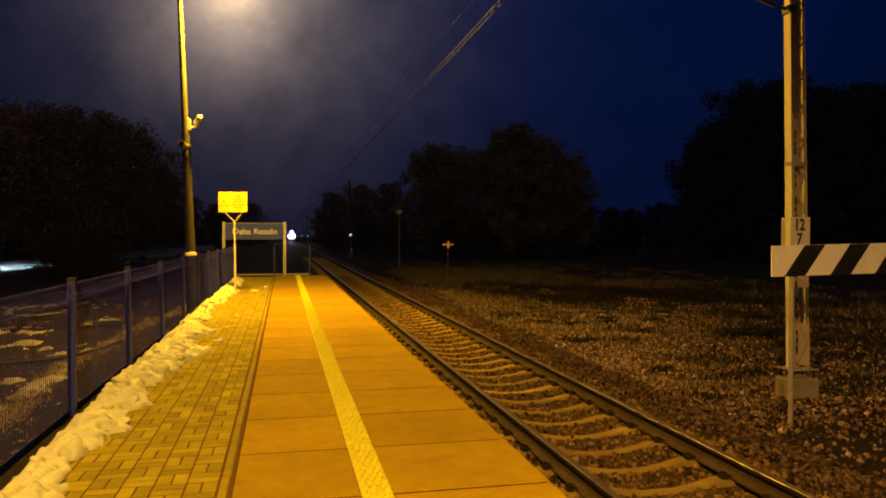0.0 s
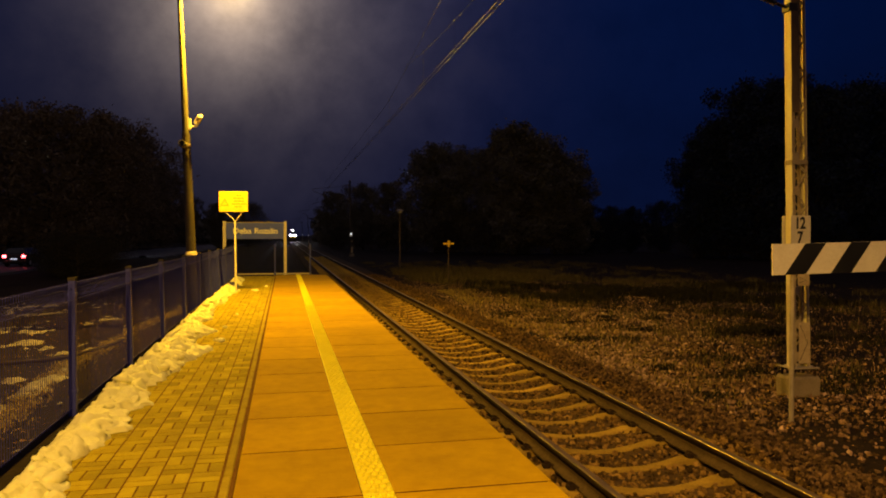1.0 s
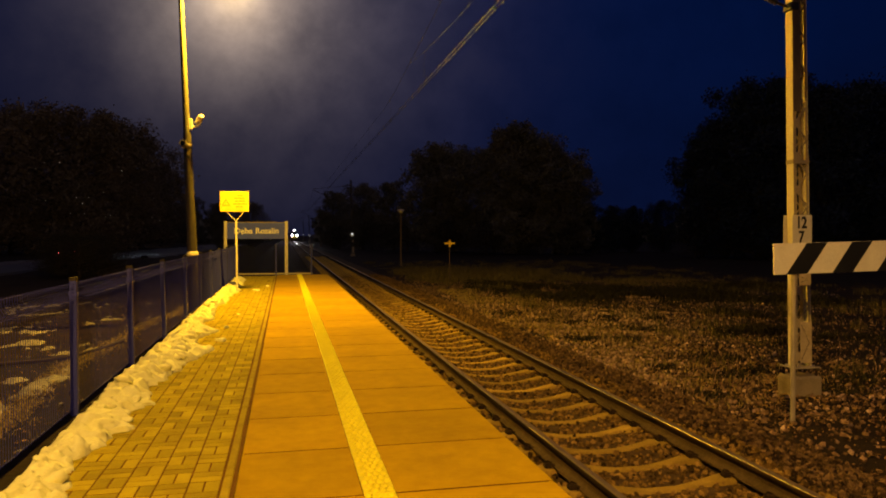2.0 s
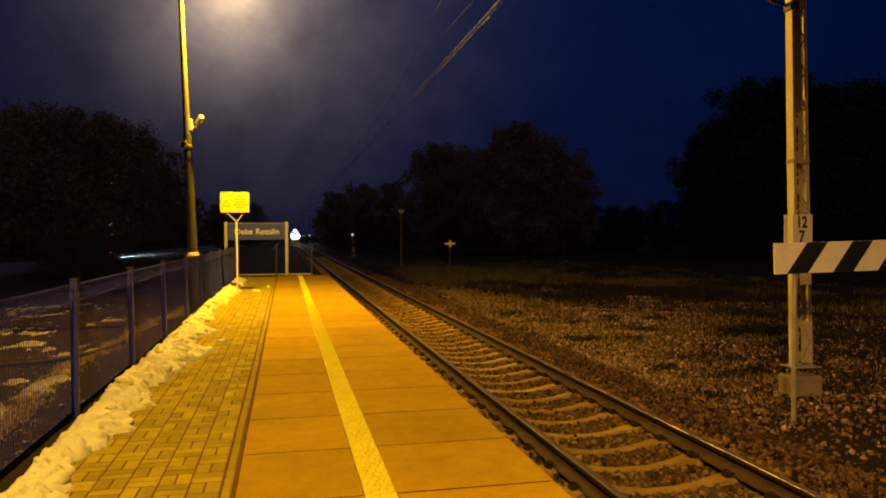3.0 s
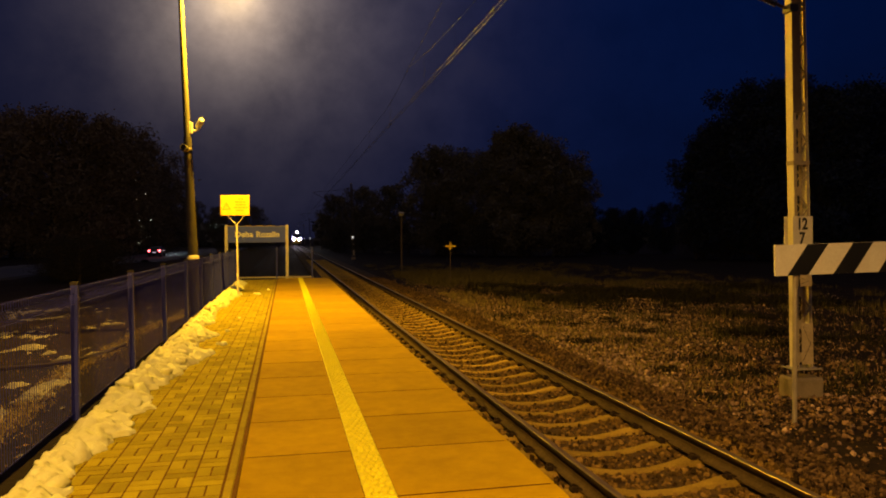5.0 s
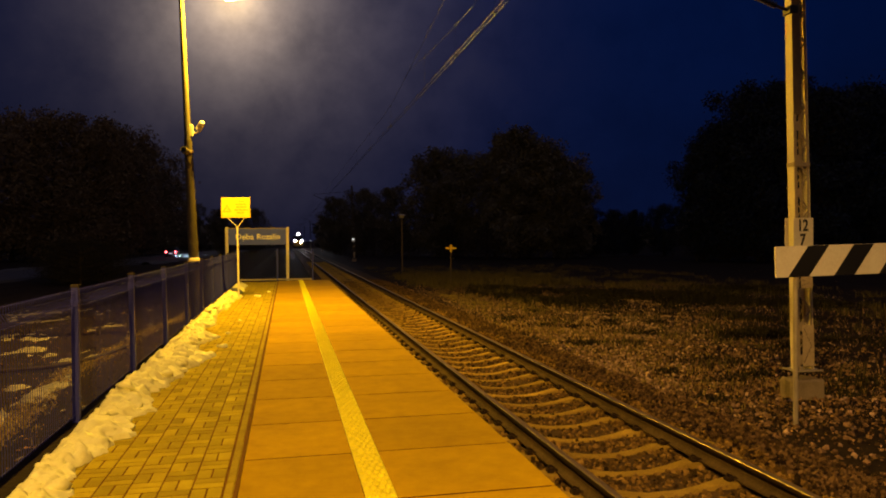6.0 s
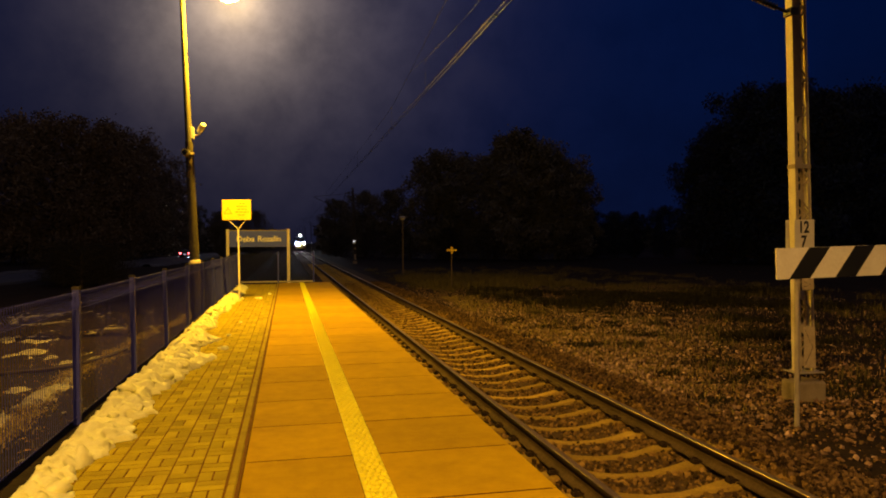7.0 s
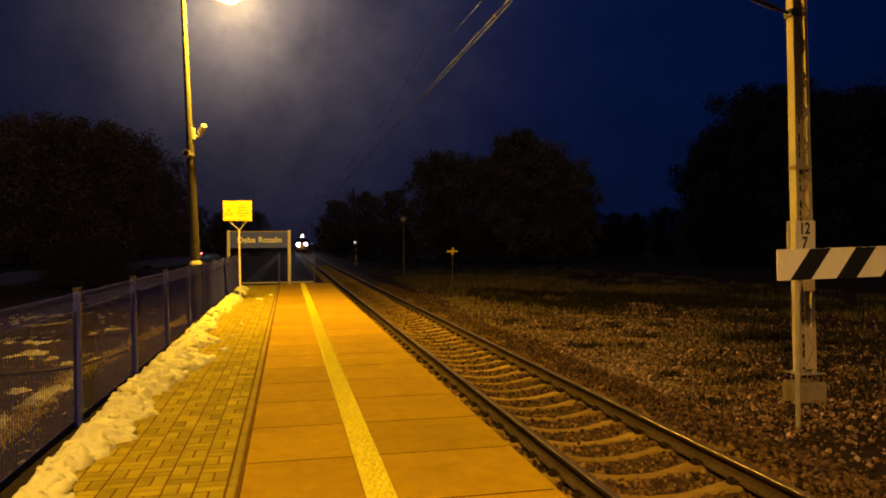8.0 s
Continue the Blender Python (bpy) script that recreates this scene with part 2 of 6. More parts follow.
PLATE_LIGHT = mat("number_plate_glow", (0.8, 0.8, 0.8), rough=0.5, bump=0, emit=(0.75, 0.8, 1.0), power=0.6)
CAR_BEAM = mat("car_headlight_glow", (0.9, 0.9, 0.9), rough=0.3, bump=0, emit=(0.62, 0.86, 1.0), power=720000.0)
PLATE_GLINT = mat("plate_glint_glow", (0.9, 0.9, 0.9), rough=0.3, bump=0, emit=(0.95, 0.95, 1.0), power=1.2)
TRAIN_BEAM = mat("train_headlight_glow", (0.9, 0.9, 0.9), rough=0.3, bump=0, emit=(1.0, 0.93, 0.95), power=320.0)
TRAIN_SPOT = mat("train_added_beam", (0.9, 0.9, 0.9), rough=0.3, bump=0, emit=(1.0, 0.93, 0.97), power=110000.0)
TRAIN_TOP_BEAM = mat("train_top_light_glow", (0.9, 0.9, 0.9), rough=0.3, bump=0, emit=(1.0, 0.86, 0.72), power=50.0)
TRAIN_BLUE = mat("dark_blue_train_paint", (0.03, 0.05, 0.14), (0.022, 0.038, 0.11), 0.4, scale=2, fine=20, bump=0)
TRAIN_YELLOW = mat("yellow_train_paint", (0.55, 0.36, 0.03), (0.45, 0.30, 0.03), 0.45, scale=2, fine=20, bump=0)
UNDERFRAME = mat("grimy_underframe", (0.03, 0.028, 0.026), (0.02, 0.018, 0.017), 0.8, scale=3, fine=30, bump=0.2)
PLATE_WHITE = mat("white_reflective_plate", (0.62, 0.58, 0.50), (0.5, 0.46, 0.4), 0.5, scale=5, fine=50, bump=0.03)

# ---------------------------------------------------------------- mesh building


class Build:
    """Vertices and faces gathered for one mesh."""

    def __init__(self):
        self.v, self.f = [], []

    def add(self, verts, faces):
        k = len(self.v)
        self.v += [tuple(p) for p in verts]
        self.f += [tuple(i + k for i in q) for q in faces]
        return self

    def box(self, x0, y0, z0, x1, y1, z1, ch=0.0, m=None):
        if ch <= 0:
            vs = [(x, y, z) for x in (x0, x1) for y in (y0, y1) for z in (z0, z1)]
            fs = [(0, 1, 3, 2), (4, 6, 7, 5), (0, 4, 5, 1), (2, 3, 7, 6), (0, 2, 6, 4), (1, 5, 7, 3)]
        else:
            vs, fs = chamfered(x0, y0, z0, x1, y1, z1, ch)
        if m is not None:
            vs = [m @ Vector(p) for p in vs]
        return self.add(vs, fs)

    def tube(self, a, b, r0, r1=None, n=10, caps=True):
        """A round bar from a to b."""
        r1 = r0 if r1 is None else r1
        a, b = Vector(a), Vector(b)
        d = (b - a).normalized()
        u = d.orthogonal().normalized()
        w = d.cross(u)
        vs, fs = [], []
        for p, r in ((a, r0), (b, r1)):
            for i in range(n):
                t = 2 * math.pi * i / n
                vs.append(p + u * (r * math.cos(t)) + w * (r * math.sin(t)))
        for i in range(n):
            j = (i + 1) % n
            fs.append((i, j, n + j, n + i))
        if caps:
            fs += [tuple(range(n))[::-1], tuple(range(n, 2 * n))]
        return self.add(vs, fs)

    def path(self, pts, r, n=6):
        """A bent round bar through pts; r: one radius or one a point."""
        pts = [Vector(p) for p in pts]
        rs = r if isinstance(r, (list, tuple)) else [r] * len(pts)
        vs, fs = [], []
        for k, p in enumerate(pts):
            d = (pts[min(k + 1, len(pts) - 1)] - pts[max(k - 1, 0)]).normalized()
            u = d.cross(Vector((0, 0, 1)))
            u = u.normalized() if u.length > 1e-4 else Vector((1, 0, 0))
            w = d.cross(u)
            for i in range(n):
                t = 2 * math.pi * i / n
                vs.append(p + u * (rs[k] * math.cos(t)) + w * (rs[k] * math.sin(t)))
        for k in range(len(pts) - 1):
            for i in range(n):
                j = (i + 1) % n
                fs.append((k * n + i, k * n + j, (k + 1) * n + j, (k + 1) * n + i))
        fs += [tuple(range(n))[::-1], tuple(range((len(pts) - 1) * n, len(pts) * n))]
        return self.add(vs, fs)

    def lathe(self, profile, at=(0, 0, 0), n=16):
        """A turned form about the upright through at; profile: (radius, height) from the bottom."""
        vs, fs = [], []
        for r, z in profile:
            for i in range(n):
                t = 2 * math.pi * i / n
                vs.append((at[0] + r * math.cos(t), at[1] + r * math.sin(t), at[2] + z))
        for k in range(len(profile) - 1):
            for i in range(n):
                j = (i + 1) % n
                fs.append((k * n + i, k * n + j, (k + 1) * n + j, (k + 1) * n + i))
        fs += [tuple(range(n))[::-1], tuple(range((len(profile) - 1) * n, len(profile) * n))]
        return self.add(vs, fs)

    def prism(self, outline, y0, y1):
        """An outline of (x, z) drawn from y0 to y1."""
        n = len(outline)
        vs = [(x, y, z) for y in (y0, y1) for x, z in outline]
        fs = [(i, (i + 1) % n, n + (i + 1) % n, n + i) for i in range(n)]
        fs += [tuple(range(n))[::-1], tuple(range(n, 2 * n))]
        return self.add(vs, fs)


def chamfered(x0, y0, z0, x1, y1, z1, c):
    vs, index = [], {}
    lo, hi = (x0, y0, z0), (x1, y1, z1)
    for sx in (0, 1):
        for sy in (0, 1):
            for sz in (0, 1):
                s = (sx, sy, sz)
                for axis in range(3):
                    p = []
                    for k in range(3):
                        e = hi[k] if s[k] else lo[k]
                        if k != axis:
                            e += -c if s[k] else c
                        p.append(e)
                    index[s, axis] = len(vs)
                    vs.append(tuple(p))
    fs = []
    for axis in range(3):
        o = [k for k in range(3) if k != axis]
        for side in (0, 1):
            q = []
            for a, b in ((0, 0), (1, 0), (1, 1), (0, 1)):
                s = [0, 0, 0]
                s[axis], s[o[0]], s[o[1]] = side, a, b
                q.append(index[tuple(s), axis])
            fs.append(tuple(q))
    for axis in range(3):
        o = [k for k in range(3) if k != axis]
        for a in (0, 1):
            for b in (0, 1):
                s0, s1 = [0, 0, 0], [0, 0, 0]
                s0[o[0]] = s1[o[0]] = a
                s0[o[1]] = s1[o[1]] = b
                s1[axis] = 1
                s0, s1 = tuple(s0), tuple(s1)
                fs.append((index[s0, o[0]], index[s1, o[0]], index[s1, o[1]], index[s0, o[1]]))
    for sx in (0, 1):
        for sy in (0, 1):
            for sz in (0, 1):
                fs.append(tuple(index[(sx, sy, sz), k] for k in range(3)))
    return vs, fs


def mesh_of(name, build, material, smooth=None):
    me = bpy.data.meshes.new(name)
    me.from_pydata(build.v, [], build.f)
    if len(build.f) < 60000:
        bm = bmesh.new()
        bm.from_mesh(me)
        bmesh.ops.recalc_face_normals(bm, faces=bm.faces)
        bm.to_mesh(me)
        bm.free()
    if smooth is not None:
        me.shade_smooth()
        me.set_sharp_from_angle(angle=radians(smooth))
    me.materials.append(material)
    return me


def part(name, build, material, parent=None, label="", smooth=None):
    """One mesh object, under a thing or a part."""
    me = build if isinstance(build, bpy.types.Mesh) else mesh_of(name, build, material, smooth)
    ob = new(name, me)
    if parent is not None:
        ob.parent = parent
    if label:
        ob["label"] = label
    return ob


def empty(name, at=(0, 0, 0), turn=0.0):
    ob = new(name)
    ob.empty_display_size = 0.2
    ob.matrix_basis = pose(*at, 0, 0, turn)
    return ob


def big_mesh(name, verts, faces, material, smooth=False):
    """A mesh from numpy arrays."""
    me = bpy.data.meshes.new(name)
    me.from_pydata(verts.tolist(), [], faces.tolist())
    if smooth:
        me.shade_smooth()
    me.materials.append(material)
    return me


rng = np.random.default_rng(7)
CUBE_V = np.array([(x, y, z) for x in (-1, 1) for y in (-1, 1) for z in (-1, 1)], float)
CUBE_F = np.array([(0, 1, 3, 2), (4, 6, 7, 5), (0, 4, 5, 1), (2, 3, 7, 6), (0, 2, 6, 4), (1, 5, 7, 3)])


def stones(name, xs, ys, zs, size, material):
    """Crushed stones: rough six-sided lumps, each turned its own way."""
    n = len(xs)
    v = CUBE_V[None] * rng.uniform(0.45, 1.0, (n, 8, 3)) * size[:, None, None] * 0.5
    v *= rng.uniform((0.8, 0.8, 0.5), (1.3, 1.3, 0.9), (n, 3))[:, None]
    q = rng.normal(size=(n, 3, 3))
    u, _, w = np.linalg.svd(q)
    rot = u @ w
    v = np.einsum("nij,nkj->nki", rot, v)
    v += np.stack([xs, ys, zs], 1)[:, None]
    f = CUBE_F[None] + 8 * np.arange(n)[:, None, None]
    return big_mesh(name, v.reshape(-1, 3), f.reshape(-1, 4), material)


def flakes(name, xs, ys, zs, size, material, stand=0.5):
    """Dry leaves and chips: small bent pieces of four corners, each with a fold."""
    n = len(xs)
    base = np.array([(-0.5, 0, 0), (0, -0.32, 0.10), (0.5, 0, 0.02), (0, 0.32, 0.12)])
    v = base[None] * rng.uniform(0.6, 1.3, (n, 4, 1)) * size[:, None, None]
    az, tilt = rng.uniform(0, 2 * math.pi, n), rng.normal(0, stand, n)
    c, s = np.cos(tilt), np.sin(tilt)
    y, z = v[..., 1] * c[:, None] - v[..., 2] * s[:, None], v[..., 1] * s[:, None] + v[..., 2] * c[:, None]
    x = v[..., 0]
    ca, sa = np.cos(az)[:, None], np.sin(az)[:, None]
    v = np.stack([x * ca - y * sa, x * sa + y * ca, z], -1) + np.stack([xs, ys, zs], 1)[:, None]
    f = np.array([(0, 1, 2), (0, 2, 3)])[None] + 4 * np.arange(n)[:, None, None]
    return big_mesh(name, v.reshape(-1, 3), f.reshape(-1, 3), material)


def blades(name, xs, ys, zs, height, material, width=0.008, lean=0.5):
    """Grass: bent blades of two pieces."""
    n = len(xs)
    az, ln = rng.uniform(0, 2 * math.pi, n), rng.normal(0, lean, n)
    dx, dy = np.cos(az), np.sin(az)
    px, py = -dy, dx
    rows = []
    for h, w, b in ((0, 1, 0), (0.55, 0.8, 0.25), (1.0, 0.1, 1.0)):
        for s in (-1, 1):
            rows.append(np.stack([xs + dx * ln * b * height + px * w * s * width, ys + dy * ln * b * height + py * w * s * width, zs + h * height * (1 - 0.3 * b * np.abs(ln).clip(0, 1))], 1))
    v = np.stack(rows, 1)
    f = np.array([(0, 1, 3, 2), (2, 3, 5, 4)])[None] + 6 * np.arange(n)[:, None, None]
    return big_mesh(name, v.reshape(-1, 3), f.reshape(-1, 4), material)


def lumps(xs, ys):
    """Slow uneven ground, metres."""
    return 0.5 * (np.sin(xs * 0.9 + 1.3 * np.sin(ys * 0.37)) * np.cos(ys * 0.61 + 0.8 * np.sin(xs * 0.53)) + 0.5 * np.sin(xs * 2.3 + ys * 1.7) * np.sin(ys * 2.9 - xs * 1.1))


# ---------------------------------------------------------------- ground, platform, track
RAIL_Z = -0.427
RAIL_L, RAIL_R = 2.5526, 4.0576
AXIS = (RAIL_L + RAIL_R) / 2
EDGE = 1.715
SLAB_X0 = -0.315
END_Y = 29.7
FENCE_X = -1.87


def ground_z(x, y):
    """Height of the ground sheet."""
    x, y = np.asarray(x, float), np.asarray(y, float)
    left = -0.42 - 0.5 * np.clip((-1.9 - x) / 9.0, 0, 1)
    right = -0.70 + 0.06 * np.clip((x - 5.2) / 3.0, 0, 1)
    base = np.where(x < -1.9, left, np.where(x < 5.2, -0.78, right))
    near = np.exp(-((x / 60.0) ** 2)) * np.exp(-((y / 110.0) ** 2))
    rough = np.where((x > -2.3) & (x < 5.6), 0.0, 0.09) * lumps(x, y) * near
    return base + rough


def make_ground():
    def axis(lo, hi, step, far):
        a = np.arange(lo, hi + 1e-6, step)
        grow = [step * 1.25]
        while sum(grow) < far:
            grow.append(grow[-1] * 1.25)
        c = np.cumsum(grow)
        return np.concatenate([(lo - c)[::-1], a, hi + c])
    gx, gy = axis(-16, 22, 0.3, 2400), axis(0, 48, 0.4, 2400)
    X, Y = np.meshgrid(gx, gy, indexing="ij")
    Z = ground_z(X, Y)
    v = np.stack([X, Y, Z], -1).reshape(-1, 3)
    nx, ny = X.shape
    i, j = np.meshgrid(np.arange(nx - 1), np.arange(ny - 1), indexing="ij")
    k = (i * ny + j).ravel()
    f = np.stack([k, k + ny, k + ny + 1, k + 1], 1)
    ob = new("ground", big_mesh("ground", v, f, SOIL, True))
    tagged(ob, "bare brown soil with dead grass beside the railway", "ground", kind="structure")


make_ground()


def make_platform():
    plat = empty("platform", (0, 0, 0))
    tagged(plat, "low railway platform of tinted slabs and grey block paving", "platform", kind="structure")
    b = Build().box(-1.64, -14, -0.75, 1.52, END_Y, -0.085, 0.01)
    part("platform_base", b, SAND, plat)
    part("joint_sand", Build().box(-1.635, -13.9, -0.084, SLAB_X0 - 0.004, END_Y - 0.02, -0.0030), SAND, plat, "brown sand in the paving joints")
    part("joint_filler", Build().box(SLAB_X0 + 0.01, -13.9, -0.084, EDGE - 0.03, END_Y - 0.02, -0.0028), DARK_JOINT, plat, "dark dirt in the slab joints")
    part("soil_verge", Build().box(-2.02, -14, -0.85, -1.644, END_Y, -0.02, 0.06), SOIL, plat, "dark bare soil between paving and fence")
    b = Build().box(1.40, -14, -0.75, 1.56, END_Y - 0.02, -0.10, 0.01)
    part("retaining_wall", b, CONCRETE, plat, "dark stained concrete retaining wall")
    return plat


PLATFORM = make_platform()


def make_rail(x):
    h = 0.172
    pts = [(-0.075, -h), (0.075, -h), (0.075, -h + 0.012), (0.02, -h + 0.032), (0.009, -h + 0.05), (0.009, -0.055), (0.034, -0.042), (0.036, -0.012), (0.026, -0.002), (0.0, 0.0),
           (-0.026, -0.002), (-0.036, -0.012), (-0.034, -0.042), (-0.009, -0.055), (-0.009, -h + 0.05), (-0.02, -h + 0.032), (-0.075, -h + 0.012)]
    rail = empty("rail", (x, 0, RAIL_Z))
    part("rail_body", Build().prism(pts, -30, 700), RUST, rail)
    # dust, and the lit lower flank painted on, paler than the shaded web
    foot = [(-0.076, -h - 0.001), (0.076, -h - 0.001), (0.076, -h + 0.014), (0.022, -h + 0.035), (0.012, -h + 0.052), (0.0115, -h + 0.085), (-0.0115, -h + 0.085), (-0.012, -h + 0.052), (-0.022, -h + 0.035), (-0.076, -h + 0.014)]
    part("rail_foot", Build().prism(foot, -30, 700), LIT_RAIL_DUST, rail, "dusty rail foot, painted paler like the lit lower flank")
    inner = 1 if x < AXIS else -1
    arc = [(-0.0245 - 0.0135 * math.sin(t), -0.0125 + 0.0135 * math.cos(t)) for t in [radians(g) for g in (36, 24, 12)]]
    arc += [(-0.015, 0.0016), (0.0, 0.0022), (0.014, 0.0016)]
    arc += [(0.0245 + 0.0135 * math.sin(t), -0.0125 + 0.0135 * math.cos(t)) for t in [radians(g) for g in range(6, 61, 9)]]
    arc += [(0.030, -0.008), (0.018, -0.004), (0.0, -0.003), (-0.018, -0.004), (-0.028, -0.008)]
    b = Build().prism([(inner * px, pz) for px, pz in arc], -30, 700)
    part("running_surface", b, RAIL_TOP, rail, "polished steel running surface", smooth=35)
    tagged(rail, "rusty steel rail with a polished running surface", "rail", "rails of the track")
    return rail


make_rail(RAIL_L)
make_rail(RAIL_R)

SLEEPER_Y0 = 5.90
SLEEPER_TOP = RAIL_Z - 0.180


def sleeper_mesh():
    """Pre-stressed concrete sleeper, lower and narrower in the middle."""
    sec = []
    for x, top, wt, wb in ((-1.25, -0.02, 0.075, 0.14), (-1.22, 0.0, 0.080, 0.15), (-0.55, 0.0, 0.068, 0.15), (-0.36, -0.040, 0.058, 0.13), (-0.15, -0.068, 0.054, 0.115), (0.15, -0.068, 0.054, 0.115),
                           (0.36, -0.040, 0.058, 0.13), (0.55, 0.0, 0.068, 0.15), (1.22, 0.0, 0.080, 0.15), (1.25, -0.02, 0.075, 0.14)):
        sec.append([(x, -wb, -0.17), (x, -wt - 0.012, top - 0.012), (x, -wt, top), (x, wt, top), (x, wt + 0.012, top - 0.012), (x, wb, -0.17)])
    b = Build()
    n = 6
    vs = [p for s in sec for p in s]
    fs = []
    for k in range(len(sec) - 1):
        for i in range(n):
            j = (i + 1) % n
            fs.append((k * n + i, k * n + j, (k + 1) * n + j, (k + 1) * n + i))
    fs += [tuple(range(n)), tuple(range((len(sec) - 1) * n, len(sec) * n))]
    b.add(vs, fs)
    return mesh_of("sleeper", b, SLEEPER)


def clip_mesh():
    b = Build()
    for s in (-1, 1):
        b.path([(s * 0.05, -0.05, 0.02), (s * 0.10, -0.05, 0.045), (s * 0.135, -0.02, 0.03), (s * 0.135, 0.03, 0.03), (s * 0.10, 0.05, 0.045), (s * 0.06, 0.03, 0.03)], 0.010, 5)
        b.box(s * 0.12 - 0.03, -0.04, 0.0, s * 0.12 + 0.03, 0.04, 0.028)
    return mesh_of("rail_clip", b, RUST)


def make_track():
    track = empty("track_bed", (0, 0, 0))
    tagged(track, "ballasted railway track bed with concrete sleepers", "track bed", kind="structure")
    b = Build().prism([(1.57, -0.84), (1.57, -0.670), (1.9, -0.655), (2.75, -0.655), (3.0, -0.67), (3.15, -0.69), (3.45, -0.69), (3.6, -0.67), (3.85, -0.655), (4.85, -0.650), (5.25, -0.66), (6.2, -0.84)], -30, 420)
    part("ballast", b, BALLAST_BED, track)
    me, clip = sleeper_mesh(), clip_mesh()
    for k in range(-30, 120):
        ob = new("sleeper", me)
        ob.parent = track
        ob.matrix_basis = pose(AXIS + rng.uniform(-0.015, 0.015), SLEEPER_Y0 + 0.6 * k, SLEEPER_TOP, 0, 0, rng.uniform(-0.4, 0.4))
        if -5 <= k < 40:
            for x in (RAIL_L - AXIS, RAIL_R - AXIS):
                c = new("rail_clip", clip)
                c.parent = ob
                c.matrix_basis = pose(x, 0, 0.0)
    # ballast stones: crib, shoulders and the strip under the platform's edge
    n = 46000
    y = np.concatenate([3.0 + 38 * rng.random(n - 8000) ** 1.5, rng.uniform(-12, 3.0, 8000)])
    x = rng.uniform(1.60, 5.45, n)
    off = np.abs((y - SLEEPER_Y0 + 0.3) % 0.6 - 0.3)
    on = (off < 0.082) & (np.abs(x - AXIS) < 1.27) & (x < RAIL_R + 0.14) & ~((rng.random(n) < 0.03))
    near_rail = (np.abs(x - RAIL_L) < 0.09) | (np.abs(x - RAIL_R) < 0.09)
    keep = ~on & ~near_rail
    x, y = x[keep], y[keep]
    z = -0.630 + rng.uniform(-0.016, 0.012, len(x)) - 0.05 * np.clip((x - 4.9) / 0.5, 0, 1) - 0.052 * np.clip((0.62 - np.abs(x - AXIS)) / 0.4, 0, 1)
    z += 0.030 * np.clip((x - RAIL_R - 0.10) / 0.08, 0, 1)
    size = rng.uniform(0.025, 0.06, len(x))
    far = x > 4.62 + 0.15 * np.sin(y * 2.1)
    ob = new("ballast_shoulder", stones("ballast_shoulder", x[far], y[far], z[far], size[far], SHOULDER_STONE))
    tagged(ob, "dark stones on the ballast shoulder", "ballast", kind="stuff")
    x, y, z, size = x[~far], y[~far], z[~far], size[~far]
    ob = new("ballast_stones", stones("ballast_stones", x, y, z, size, STONE))
    tagged(ob, "reddish brown crushed stone ballast between the sleepers", "ballast", kind="stuff")


make_track()

# ---------------------------------------------------------------- the field beyond the track


